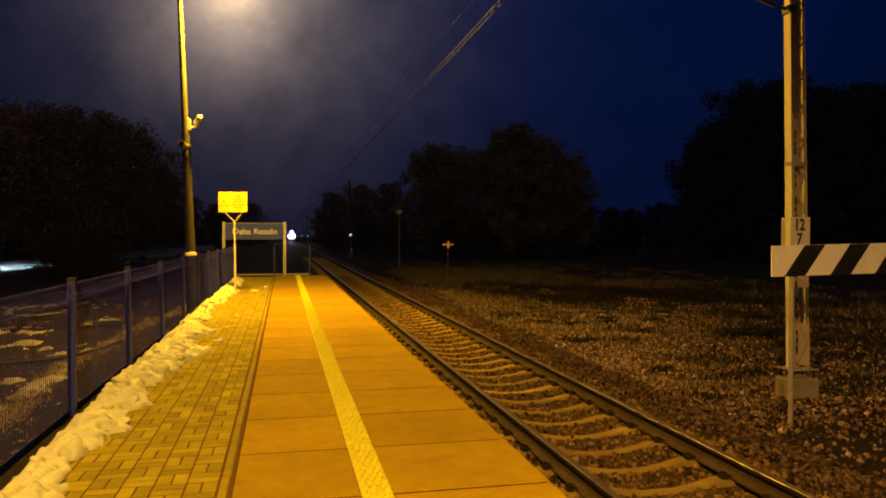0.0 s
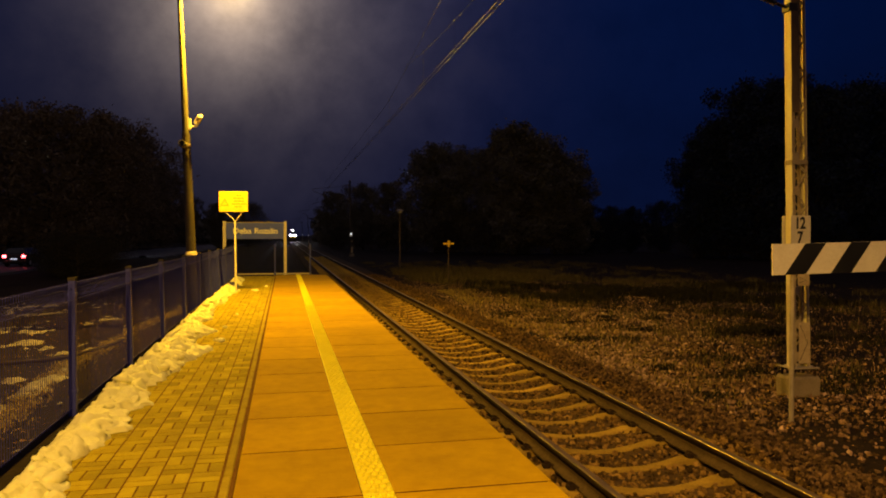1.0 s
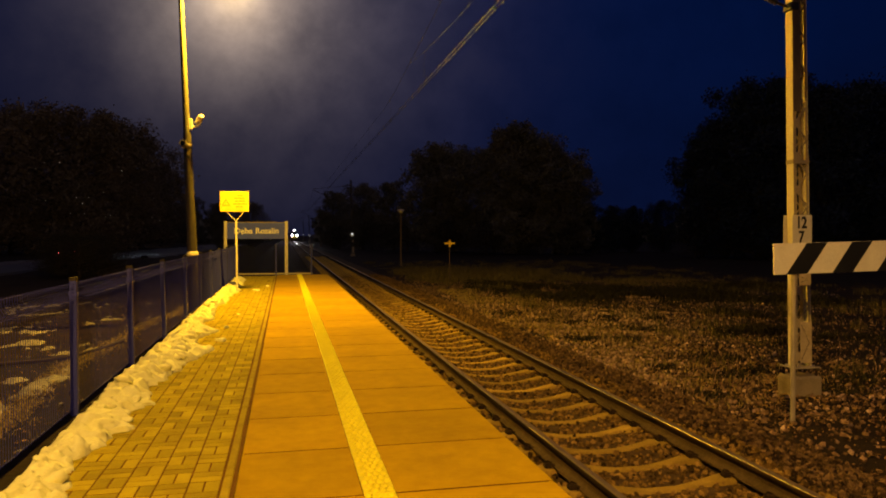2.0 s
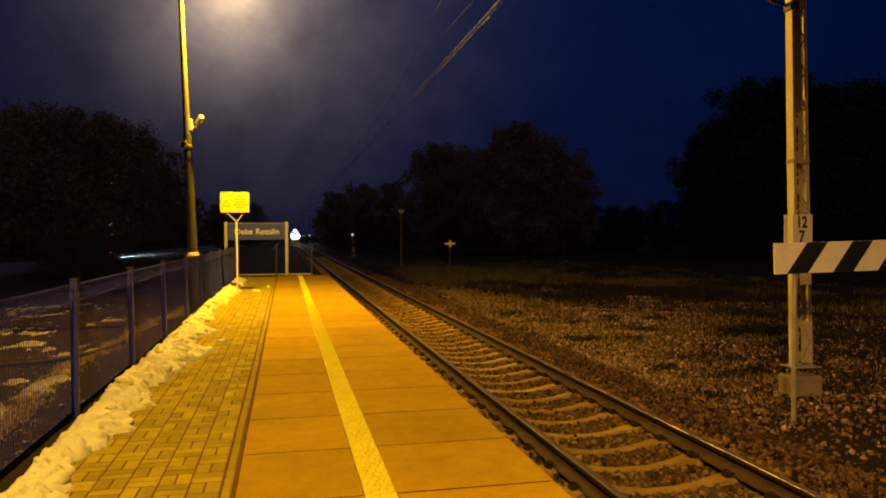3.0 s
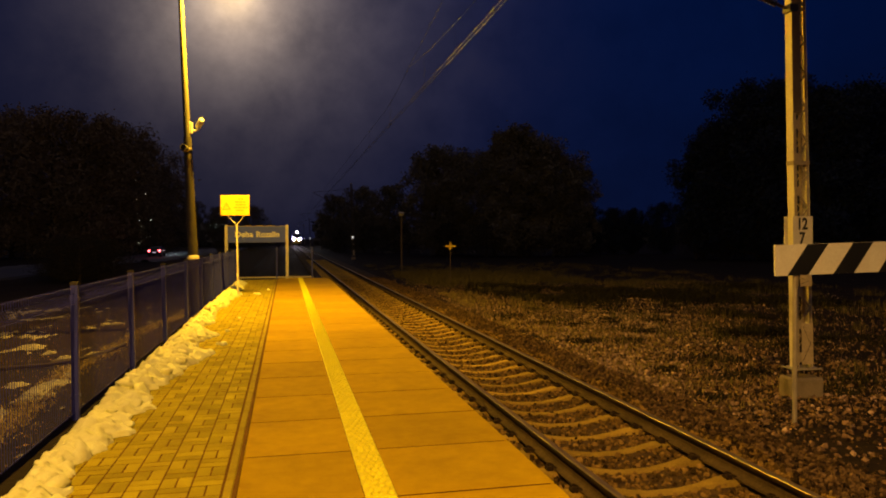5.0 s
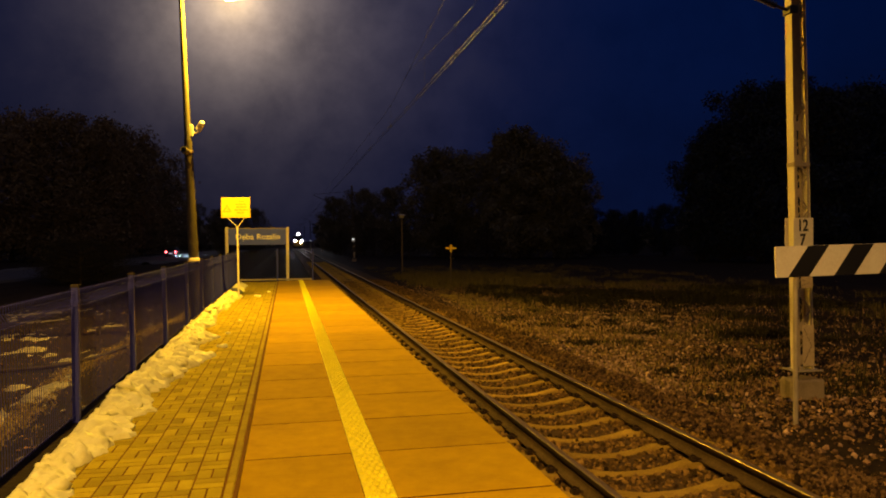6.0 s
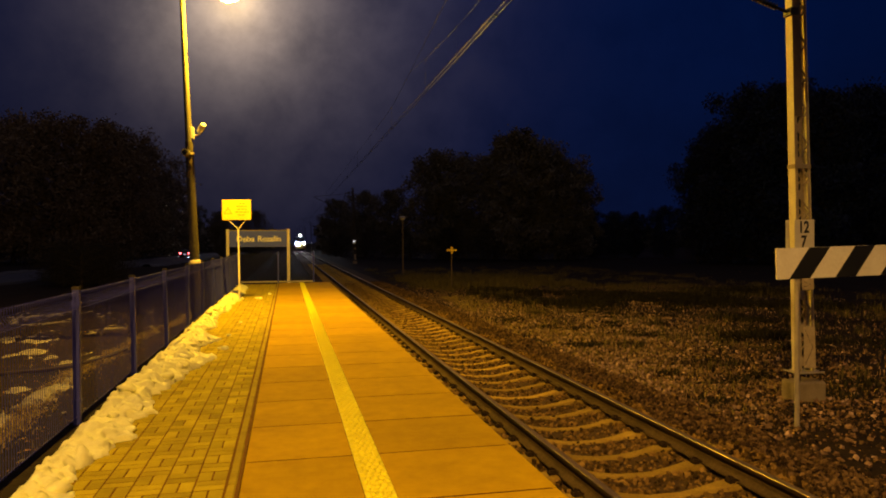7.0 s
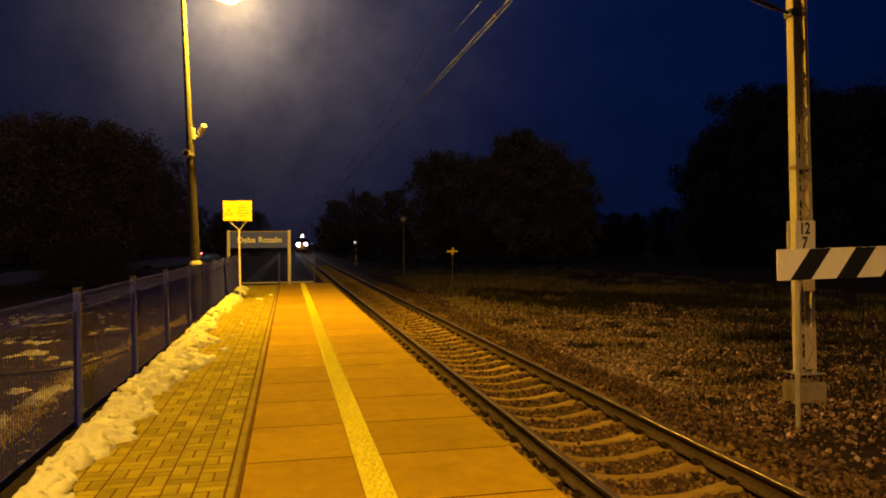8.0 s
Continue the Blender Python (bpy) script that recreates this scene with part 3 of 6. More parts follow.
def make_field():
    n = 62000
    y = 4.0 + 36 * rng.random(n) ** 1.25
    x = 5.0 + (13 + 0.35 * y) * rng.random(n) ** 1.1
    thin = lumps(x * 0.6, y * 0.5) + 0.5 * lumps(x * 2.1 + 4, y * 1.8) + rng.normal(0, 0.28, n)
    keep = (thin > -0.25) & (rng.random(n) > 0.85 * np.clip((x - 7.2) / 7, 0, 1) + 0.35 * np.clip((y - 20) / 12, 0, 1))
    keep &= rng.random(n) > 0.85 * np.clip((8.2 - y) / 2.4, 0, 1)
    x, y = x[keep], y[keep]
    z = ground_z(x, y) + 0.012
    size = 0.022 + 0.055 * rng.random(len(x)) ** 1.6
    tagged(new("field_gravel", stones("field_gravel", x, y, z, size, FIELD_STONE)), "brown gravel strewn over the soil beside the track", "gravel", kind="stuff")
    n = 11500
    y = 6.2 + 20 * rng.random(n) ** 1.15
    x = 5.3 + (8 + 0.3 * y) * rng.random(n)
    keep = lumps(x * 0.8 + 2, y * 0.7) + rng.normal(0, 0.3, n) > -0.05
    keep &= rng.random(n) > 0.6 * np.clip((x / y - 0.58) / 0.12, 0, 1)
    x, y = np.append(x[keep], rng.normal(7.2, 1.1, 200)), np.append(y[keep], rng.normal(9.4, 1.3, 200))
    # looser heaps of it beside the ballast
    cy = rng.uniform(9.5, 20.0, 75)
    cx = cy * rng.uniform(0.34, 0.56, 75)
    x = np.append(x, (cx[:, None] + rng.normal(0, 0.26, (75, 34))).ravel())
    y = np.append(y, (cy[:, None] + rng.normal(0, 0.42, (75, 34))).ravel())
    keep = x > 5.4
    x, y = x[keep], y[keep]
    tagged(new("pale_gravel", stones("pale_gravel", x, y, ground_z(x, y) + 0.03, (0.013 + 0.046 * rng.random(len(x)) ** 2.0) * np.where(y < 13, 1.1, 1.0), PALE_STONE)), "scattered pale stones among the brown gravel", "gravel", kind="stuff")
    n = 14000
    y = 4.0 + 42 * rng.random(n) ** 1.35
    x = 5.1 + (14 + 0.35 * y) * rng.random(n)
    keep = rng.random(n) > 0.75 * np.clip((x - 8.5) / 7, 0, 1)
    x, y = np.append(x[keep], rng.uniform(5.0, 8.2, 6000)), np.append(y[keep], rng.uniform(7.5, 19.0, 6000))
    n = len(x)
    z = ground_z(x, y) + rng.uniform(0.01, 0.05, n)
    tagged(new("leaf_litter", flakes("leaf_litter", x, y, z, rng.uniform(0.025, 0.065, n), LEAF_LITTER)), "dry brown fallen leaves covering the field", "leaf litter", kind="stuff")
    n = 30000
    y = 7.6 + 25 * rng.random(n) ** 1.2
    x = 5.0 + (8 + 0.25 * y) * rng.random(n) ** 1.2
    keep = rng.random(n) > 0.8 * np.clip((x / y - 0.60) / 0.18, 0, 1)
    x, y = x[keep], y[keep]
    tagged(new("dry_stalks", blades("dry_stalks", x, y, ground_z(x, y) - 0.005, rng.uniform(0.04, 0.13, len(x)) * np.clip((y - 6.4) / 3.5, 0.35, 1), STALK, width=0.006, lean=0.4)), "short pale dry stalks among the gravel", "stalks", kind="stuff")
    n = 15000
    y = 8.5 + 21 * rng.random(n)
    x = 5.1 + np.abs(rng.normal(0, 1.5, n)) + 0.06 * np.clip(y - 12, 0, 20)
    keep = lumps(x * 1.2 + 1, y * 0.8) + rng.normal(0, 0.3, n) > -0.1
    x, y = x[keep], y[keep]
    tagged(new("trackside_grass", blades("trackside_grass", x, y, ground_z(x, y) - 0.005, rng.uniform(0.03, 0.10, len(x)), YELLOW_GRASS, width=0.009, lean=0.8)), "short yellowed grass beside the ballast", "grass", kind="stuff")
    # tufts of dead grass
    cx = np.concatenate([rng.uniform(6.0, 24, 420), rng.uniform(8, 20, 160)])
    cy = np.concatenate([rng.uniform(9, 60, 420), rng.uniform(24, 34, 160)])
    k = 40
    x = (cx[:, None] + rng.normal(0, 0.22, (len(cx), k))).ravel()
    y = (cy[:, None] + rng.normal(0, 0.22, (len(cx), k))).ravel()
    h = (rng.uniform(0.12, 0.34, len(cx))[:, None] * rng.uniform(0.5, 1.1, (len(cx), k))).ravel()
    keep = (x > 5.4) & (((x - 12.3) / 3.6) ** 2 + ((y - 26) / 5.2) ** 2 > 1)
    x, y, h = x[keep], y[keep], h[keep]
    tagged(new("dry_grass", blades("dry_grass", x, y, ground_z(x, y) - 0.01, h, DRY_GRASS)), "low dead grass growing in tufts on the field", "grass", kind="stuff")
    # small dark cushions of moss and dead weeds scattered over the gravel
    cx, cy = 5.8 + 7.5 * rng.random(46), 8.5 + 13 * rng.random(46)
    k = 110
    reach = rng.uniform(0.10, 0.34, len(cx))[:, None]
    x = (cx[:, None] + reach * 1.5 * rng.normal(0, 0.6, (len(cx), k))).ravel()
    y = (cy[:, None] + reach * rng.normal(0, 0.6, (len(cx), k))).ravel()
    keep = x > 5.5
    x, y = x[keep], y[keep]
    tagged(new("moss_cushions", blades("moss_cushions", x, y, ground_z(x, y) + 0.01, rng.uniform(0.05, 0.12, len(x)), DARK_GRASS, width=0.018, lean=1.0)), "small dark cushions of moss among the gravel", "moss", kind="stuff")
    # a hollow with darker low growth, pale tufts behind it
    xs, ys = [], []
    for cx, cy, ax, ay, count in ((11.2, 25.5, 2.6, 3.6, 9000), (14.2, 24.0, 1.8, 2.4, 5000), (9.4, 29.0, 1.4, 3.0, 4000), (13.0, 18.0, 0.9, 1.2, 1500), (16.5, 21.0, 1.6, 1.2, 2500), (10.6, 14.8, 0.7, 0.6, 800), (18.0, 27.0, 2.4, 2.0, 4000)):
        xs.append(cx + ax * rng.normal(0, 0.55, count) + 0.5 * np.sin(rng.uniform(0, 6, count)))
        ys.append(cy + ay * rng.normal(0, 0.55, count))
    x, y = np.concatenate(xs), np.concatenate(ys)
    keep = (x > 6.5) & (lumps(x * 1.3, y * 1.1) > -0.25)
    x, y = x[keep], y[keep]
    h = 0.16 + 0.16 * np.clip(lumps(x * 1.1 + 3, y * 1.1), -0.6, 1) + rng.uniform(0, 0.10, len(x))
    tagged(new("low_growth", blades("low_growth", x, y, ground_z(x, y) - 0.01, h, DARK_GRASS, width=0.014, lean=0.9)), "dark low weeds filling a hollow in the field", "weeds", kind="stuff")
    cx, cy = 6.8 + 8 * rng.random(260) ** 1.3, rng.uniform(33, 45, 260)
    k = 46
    x = (cx[:, None] + rng.normal(0, 0.3, (len(cx), k))).ravel()
    y = (cy[:, None] + rng.normal(0, 0.3, (len(cx), k))).ravel()
    h = (rng.uniform(0.2, 0.5, len(cx))[:, None] * rng.uniform(0.5, 1.1, (len(cx), k))).ravel()
    tagged(new("tall_dry_grass", blades("tall_dry_grass", x, y, ground_z(x, y) - 0.01, h, DRY_GRASS, width=0.012)), "pale tall dead grass behind the hollow", "grass", kind="stuff")


make_field()

# ---------------------------------------------------------------- fence along the platform
POST_Y = [-12.9 + 2.5 * k for k in range(18)]
FENCE_TOP = 1.19


def fence_profile(z):
    """Sideways offset of a welded panel's wires: a pressed fold near the top."""
    for mid in (1.08,):
        d = abs(z - mid)
        if d < 0.05:
            return 0.035 * (1 - d / 0.05)
    return 0.0


def panel_mesh(length):
    b = Build()
    zs = [0.04, 1.03, 1.08, 1.13, FENCE_TOP]
    n = int(length / 0.05)
    r = 0.0020
    for i in range(n + 1):
        y = i * length / n
        vs, fs = [], []
        for z in zs:
            x = fence_profile(z)
            vs += [(x - r, y - r, z), (x + r, y - r, z), (x, y + r * 1.3, z)]
        for k in range(len(zs) - 1):
            for a, c in ((0, 1), (1, 2), (2, 0)):
                fs.append((3 * k + a, 3 * k + c, 3 * k + 3 + c, 3 * k + 3 + a))
        b.add(vs, fs)
    for z, r in ((0.06, 0.002), (1.03, 0.0025), (1.13, 0.0018), (1.18, 0.003)):
        x = fence_profile(z) + 0.006
        b.tube((x, 0, z), (x, length, z), r, n=4)
    return mesh_of("mesh_panel", b, MESH_STEEL)


def post_mesh():
    b = Build().box(-0.03, -0.03, -0.4, 0.03, 0.03, FENCE_TOP + 0.03, 0.004)
    return mesh_of("fence_post", b, BLUE_STEEL)


def cap_mesh():
    b = Build().box(-0.034, -0.034, -0.02, 0.034, 0.034, 0.012, 0.005)
    return mesh_of("post_cap", b, CAP_STEEL)


def bracket_mesh():
    b = Build().box(-0.036, -0.034, -0.015, 0.036, 0.034, 0.015, 0.003)
    return mesh_of("panel_clamp", b, BLUE_STEEL)


def make_fence():
    fence = empty("platform_fence", (FENCE_X, 0, 0))
    tagged(fence, "blue steel fence of welded mesh panels along the platform", "fence")
    panel, post, cap, clamp = panel_mesh(2.44), post_mesh(), cap_mesh(), bracket_mesh()
    for k, y in enumerate(POST_Y):
        p = new("fence_post", post)
        p.parent = fence
        p.matrix_basis = pose(0, y, 0, rng.uniform(-0.3, 0.3), rng.uniform(-0.8, 0.8) - 0.5, 0)
        c = new("post_cap", cap)
        c.parent = p
        c.matrix_basis = pose(0, 0, FENCE_TOP + 0.03)
        for z in (0.2, 1.08):
            c = new("panel_clamp", clamp)
            c.parent = p
            c.matrix_basis = pose(0, 0, z)
        if k < len(POST_Y) - 1:
            q = new("mesh_panel", panel)
            q.parent = fence
            q.matrix_basis = pose(0.0, y + 0.03, 0)


make_fence()


def make_end_fence():
    y = 30.35
    fence = empty("end_fence", (0, y, 0))
    tagged(fence, "dark mesh fence closing the end of the platform", "fence")
    post = Build().box(-0.03, -0.03, -0.7, 0.03, 0.03, 1.27, 0.004)
    me = mesh_of("fence_post", post, BLUE_STEEL)
    xs = (-1.87, -0.36, 1.06)
    for x in xs:
        p = new("fence_post", me)
        p.parent = fence
        p.location = (x, 0, 0)
    b = Build().box(-1.84, -0.025, 0.01, 1.10, 0.025, 0.075, 0.006)
    part("bottom_rail", b, GALV, fence, "pale galvanised bottom rail")
    for x0, x1 in zip(xs, xs[1:]):
        b = Build()
        n = int((x1 - x0 - 0.06) / 0.05)
        for i in range(n + 1):
            x = x0 + 0.03 + i * (x1 - x0 - 0.06) / n
            b.box(x - 0.0015, -0.0015, 0.08, x + 0.0015, 0.0015, 1.2)
        for z in (0.2, 0.4, 0.6, 0.8, 1.0, 1.18):
            b.box(x0 + 0.03, -0.003, z - 0.002, x1 - 0.03, 0.001, z + 0.002)
        part("mesh_panel", b, BLACK_PAINT, fence)


make_end_fence()


# ---------------------------------------------------------------- snow
def make_snow_bank():
    """Shovelled snow heaped along the fence: a lumpy ridge with a ragged foot."""
    ny, nu = 1900, 34
    y0, y1 = -9.0, 28.6
    ys = np.linspace(y0, y1, ny)
    # reach of the heap on to the paving, a slow wander with narrow tongues
    reach = np.interp(ys, (-9, 0, 4.5, 4.97, 5.2, 5.4, 5.55, 5.92, 6.1, 6.4, 6.75, 7.05, 7.2, 7.9, 8.2, 8.7, 9.1, 9.4, 9.95, 10.55, 10.9, 11.6, 12.1, 12.6, 12.9, 13.9, 14.5, 15.5, 17.2, 17.8, 19.4, 20.6, 21.6, 22.6, 27.0, 28.6),
                      (0.5, 0.60, 0.50, 0.57, 0.43, 0.50, 0.43, 0.56, 0.51, 0.62, 0.58, 0.51, 0.61, 0.50, 0.46, 0.60, 0.70, 0.60, 0.80, 0.93, 0.72, 0.50, 0.62, 0.82, 0.58, 0.40, 0.56, 0.44, 0.38, 0.54, 0.46, 0.50, 0.66, 0.46, 0.50, 0.44))
    reach += [0.085 * (abs(noise.noise(Vector((y * 4.3, 2.0, 1.0)))) * 2 - 0.55) + 0.05 * (abs(noise.noise(Vector((y * 10.5, 7.0, 3.0)))) * 2 - 0.5) for y in ys]
    reach *= np.clip((28.9 - ys) / 1.5, 0.3, 1)
    top = np.interp(ys, (-9, 5.0, 6.2, 6.6, 7.1, 7.6, 8.2, 11.6, 12.7, 13.6, 28), (0.075, 0.075, 0.085, 0.105, 0.075, 0.10, 0.125, 0.12, 0.085, 0.115, 0.11)) + 0.012 * np.sin(ys * 3.3)
    inset = np.interp(ys, (-9, 5.4, 6.7, 8.0), (0.16, 0.15, 0.11, 0.09))
    top *= np.clip((29.2 - ys) / 4.0, 0.35, 1)
    vs = np.zeros((ny, nu, 3))
    for i, y in enumerate(ys):
        for j in range(nu):
            u = j / (nu - 1)
            x = FENCE_X + inset[i] + (reach[i] - inset[i]) * u
            prof = max(0.0, 1 - ((u - 0.36) / 0.64) ** 1.7) ** 0.72 if u > 0.36 else max(0.0, 1 - ((0.36 - u) / 0.36) ** 2) ** 0.7
            p = Vector((x, y, 0.0))
            bend = Vector((noise.noise(p * 4.0), noise.noise(p * 4.0 + Vector((5, 1, 3))), 0)) * 0.06
            big = noise.noise(Vector((x * 3.0, y * 4.0, 0)))
            mid = abs(noise.noise((p + bend) * 6.5 + Vector((3, 1, 4)))) * 2 - 0.4
            fine = abs(noise.noise((p + bend) * 15.0 + Vector((7, 2, 9)))) * 2 - 0.4
            sm = noise.noise(p * 34.0 + Vector((9, 2, 6)))
            z = top[i] * prof * (1 + 0.35 * big) + (0.054 * mid + 0.016 * fine + 0.004 * sm) * min(1.0, prof * 1.8)
            shift = (0.045 * noise.noise(Vector((x * 2.0, y * 8.5, 5.0))) + 0.03 * noise.noise(Vector((x * 4.0, y * 15.0, 8.0)))) * u
            vs[i, j] = (x + shift, y + 0.03 * sm, max(z, 0.0) - (0.030 if u >= 0.999 else 0.10 if j == 0 else 0.0) + 0.014)
    i, j = np.meshgrid(np.arange(ny - 1), np.arange(nu - 1), indexing="ij")
    k = (i * nu + j).ravel()
    f = np.stack([k, k + nu, k + nu + 1, k + 1], 1)
    ob = new("snow_bank", big_mesh("snow_bank", vs.reshape(-1, 3), f, SNOW, True))
    tagged(ob, "lumpy bank of old shovelled snow along the fence", "snow bank")
    # clods lying in the heap
    shapes = []
    for k in range(5):
        bm = bmesh.new()
        bmesh.ops.create_icosphere(bm, subdivisions=2, radius=1.0)
        for v in bm.verts:
            p = v.co.copy()
            v.co *= 1 + 0.45 * noise.noise(p * 1.3 + Vector((k * 7, 2, 3))) + 0.16 * noise.noise(p * 3.5 + Vector((k, 5, 1)))
        me = bpy.data.meshes.new("clod")
        bm.to_mesh(me)
        bm.free()
        me.shade_smooth()
        me.materials.append(SNOW)
        shapes.append(me)
    for k in range(190):
        i = int(ny * (13.4 + 24.0 * rng.random() ** 1.35) / (y1 - y0))
        j = int(nu * rng.uniform(0.22, 0.97))
        x, y, z = vs[min(i, ny - 1), min(j, nu - 1)]
        r = rng.uniform(0.035, 0.085) * (0.7 if j > 0.8 * nu or j < 0.35 * nu else 1.0)
        c = new("clod", shapes[k % 5])
        c.parent = ob
        c.matrix_basis = pose(x, y, z - 0.30 * r, rng.uniform(-25, 25), rng.uniform(-25, 25), rng.uniform(0, 360)) @ Matrix.Diagonal((r * rng.uniform(1.0, 1.7), r, r * rng.uniform(0.55, 0.8), 1))
    # crumbs thrown clear of the heap
    me = []
    for k in range(3):
        b = Build()
        b.lathe([(0.02, -0.01), (0.05, 0.0), (0.045, 0.025), (0.02, 0.038), (0.004, 0.04)], n=9)
        b.v = [(x * (1 + 0.35 * math.sin(9 * y * 20 + k)), y * (1 + 0.3 * math.sin(x * 150 + k)), z) for x, y, z in b.v]
        me.append(mesh_of("snow_lump", b, SNOW, 60))
    spots = [(-0.94, 11.45, 1.3), (-1.02, 11.52, 0.8), (-1.0, 13.1, 0.9), (-0.78, 21.6, 1.5), (-0.88, 21.9, 1.0), (-0.55, 23.4, 1.2), (-0.93, 15.2, 0.7)]
    for s, (x, y, c) in enumerate(spots):
        ob = new("snow_lump", me[s % 3])
        ob.matrix_basis = pose(x, y, 0.004, 0, 0, 57 * s) @ Matrix.Diagonal((c, c, c, 1))
        tagged(ob, "small lump of snow lying on the paving", "snow lump", "loose lumps of snow")


make_snow_bank()


def make_snow_patches():
    """Thin leftover snow on the low ground behind the fence: ragged pieces with bare soil between."""
    step = 0.035
    gx, gy = np.arange(-9.5, -2.25, step), np.arange(7.0, 30.0, step * 1.5)
    X, Y = np.meshgrid(gx, gy, indexing="ij")
    cover = np.full(X.shape, -0.70)
    for x, y, a, c, v in ((-3.34, 9.6, 0.16, 0.7, 0.85), (-3.32, 10.7, 0.17, 0.9, 0.95), (-3.26, 11.5, 0.15, 0.7, 0.85), (-3.34, 12.5, 0.13, 0.5, 0.80), (-3.84, 11.3, 0.20, 0.22, 0.70), (-3.6, 11.7, 0.14, 0.18, 0.60),
                          (-5.2, 16.5, 0.50, 0.35, 0.74), (-5.55, 18.3, 0.60, 0.30, 0.50), (-5.1, 15.6, 0.40, 0.18, 0.54), (-4.48, 15.4, 0.20, 0.18, 0.52), (-3.95, 14.1, 0.22, 0.30, 0.85), (-3.55, 14.45, 0.16, 0.30, 0.66),
                          (-3.75, 15.3, 0.30, 0.30, 0.50), (-4.3, 20.0, 0.9, 0.22, 0.52), (-4.8, 19.0, 0.4, 0.4, 0.45), (-5.5, 16.0, 0.3, 0.2, 0.48), (-6.6, 19.0, 0.9, 0.8, 0.50), (-8.0, 26.0, 2.0, 2.0, 0.36), (-6.9, 23.5, 1.2, 0.8, 0.42)):
        cover = np.maximum(cover, -0.70 + v * np.exp(-(((X - x) / a) ** 2) - ((Y - y) / c) ** 2) * 1.25)
    H = np.zeros(X.shape)
    for i in range(X.shape[0]):
        for j in range(X.shape[1]):
            p = Vector((X[i, j] * 3.4, Y[i, j] * 2.3, 0.3))
            H[i, j] = noise.noise(p) + 0.55 * noise.noise(p * 3.1) + 0.3 * noise.noise(p * 7.0)
    H = (H * 0.8 + cover) * 0.14
    Z = ground_z(X, Y) + np.clip(H, -0.02, 0.05) + 0.004
    keep = H > -0.012
    cell = keep[:-1, :-1] | keep[1:, :-1] | keep[1:, 1:] | keep[:-1, 1:]
    i, j = np.nonzero(cell)
    n = X.shape[1]
    k = i * n + j
    f = np.stack([k, k + n, k + n + 1, k + 1], 1)
    used, inv = np.unique(f, return_inverse=True)
    v = np.stack([X, Y, Z], -1).reshape(-1, 3)[used]
    ob = new("melting_snow", big_mesh("melting_snow", v, inv.reshape(-1, 4), DIRTY_SNOW, True))
    tagged(ob, "ragged remains of melting snow on bare soil", "snow", kind="stuff")


make_snow_patches()


def make_left_grass():
    n = 5000
    y = rng.uniform(6, 34, n)
    x = -2.2 - 9 * rng.random(n) ** 1.3
    tagged(new("roadside_grass", blades("roadside_grass", x, y, ground_z(x, y) - 0.01, rng.uniform(0.03, 0.11, n), DRY_GRASS)), "short dead grass on the ground behind the fence", "grass", kind="stuff")
    n = 6000
    y = 5.0 + 25 * rng.random(n) ** 1.5
    x = -2.1 - 6 * rng.random(n) ** 1.5
    tagged(new("fallen_leaves", flakes("fallen_leaves", x, y, ground_z(x, y) + 0.015, rng.uniform(0.015, 0.055, n), LEAF_LITTER)), "fallen leaves on the ground behind the fence", "leaf litter", kind="stuff")


make_left_grass()


def make_grass_ridge():
    """Strip of thicker yellow grass on a low ridge beside the fence, and a dark crooked line across it."""
    n = 9000
    y = rng.uniform(8.0, 24.0, n)
    mid = np.interp(y, (8.0, 10.4, 12.6, 15.4, 19.9, 24.0), (-3.0, -3.2, -3.36, -3.3, -2.95, -2.7))
    x = mid + rng.normal(0, 0.11, n)
    keep = lumps(x * 2.0, y * 1.5) + rng.normal(0, 0.3, n) > -0.2
    x, y = x[keep], y[keep]
    tagged(new("ridge_grass", blades("ridge_grass", x, y, ground_z(x, y) - 0.005, rng.uniform(0.03, 0.09, len(x)), YELLOW_GRASS, width=0.009, lean=0.9)), "yellowed grass in a strip along the fence", "grass", kind="stuff")
    pts = []
    for px, py in ((-5.4, 12.9), (-4.9, 13.05), (-4.4, 13.0), (-3.9, 13.15), (-3.55, 13.4), (-3.36, 13.8), (-3.25, 14.5), (-3.1, 15.2)):
        pts.append((px, py, float(ground_z(px, py)) + 0.06))
    ob = new("dark_ground_line", mesh_of("dark_ground_line", Build().path(pts, 0.032, 8), BARK, 60))
    tagged(ob, "dark crooked line lying on the ground behind the fence", "branch")


make_grass_ridge()


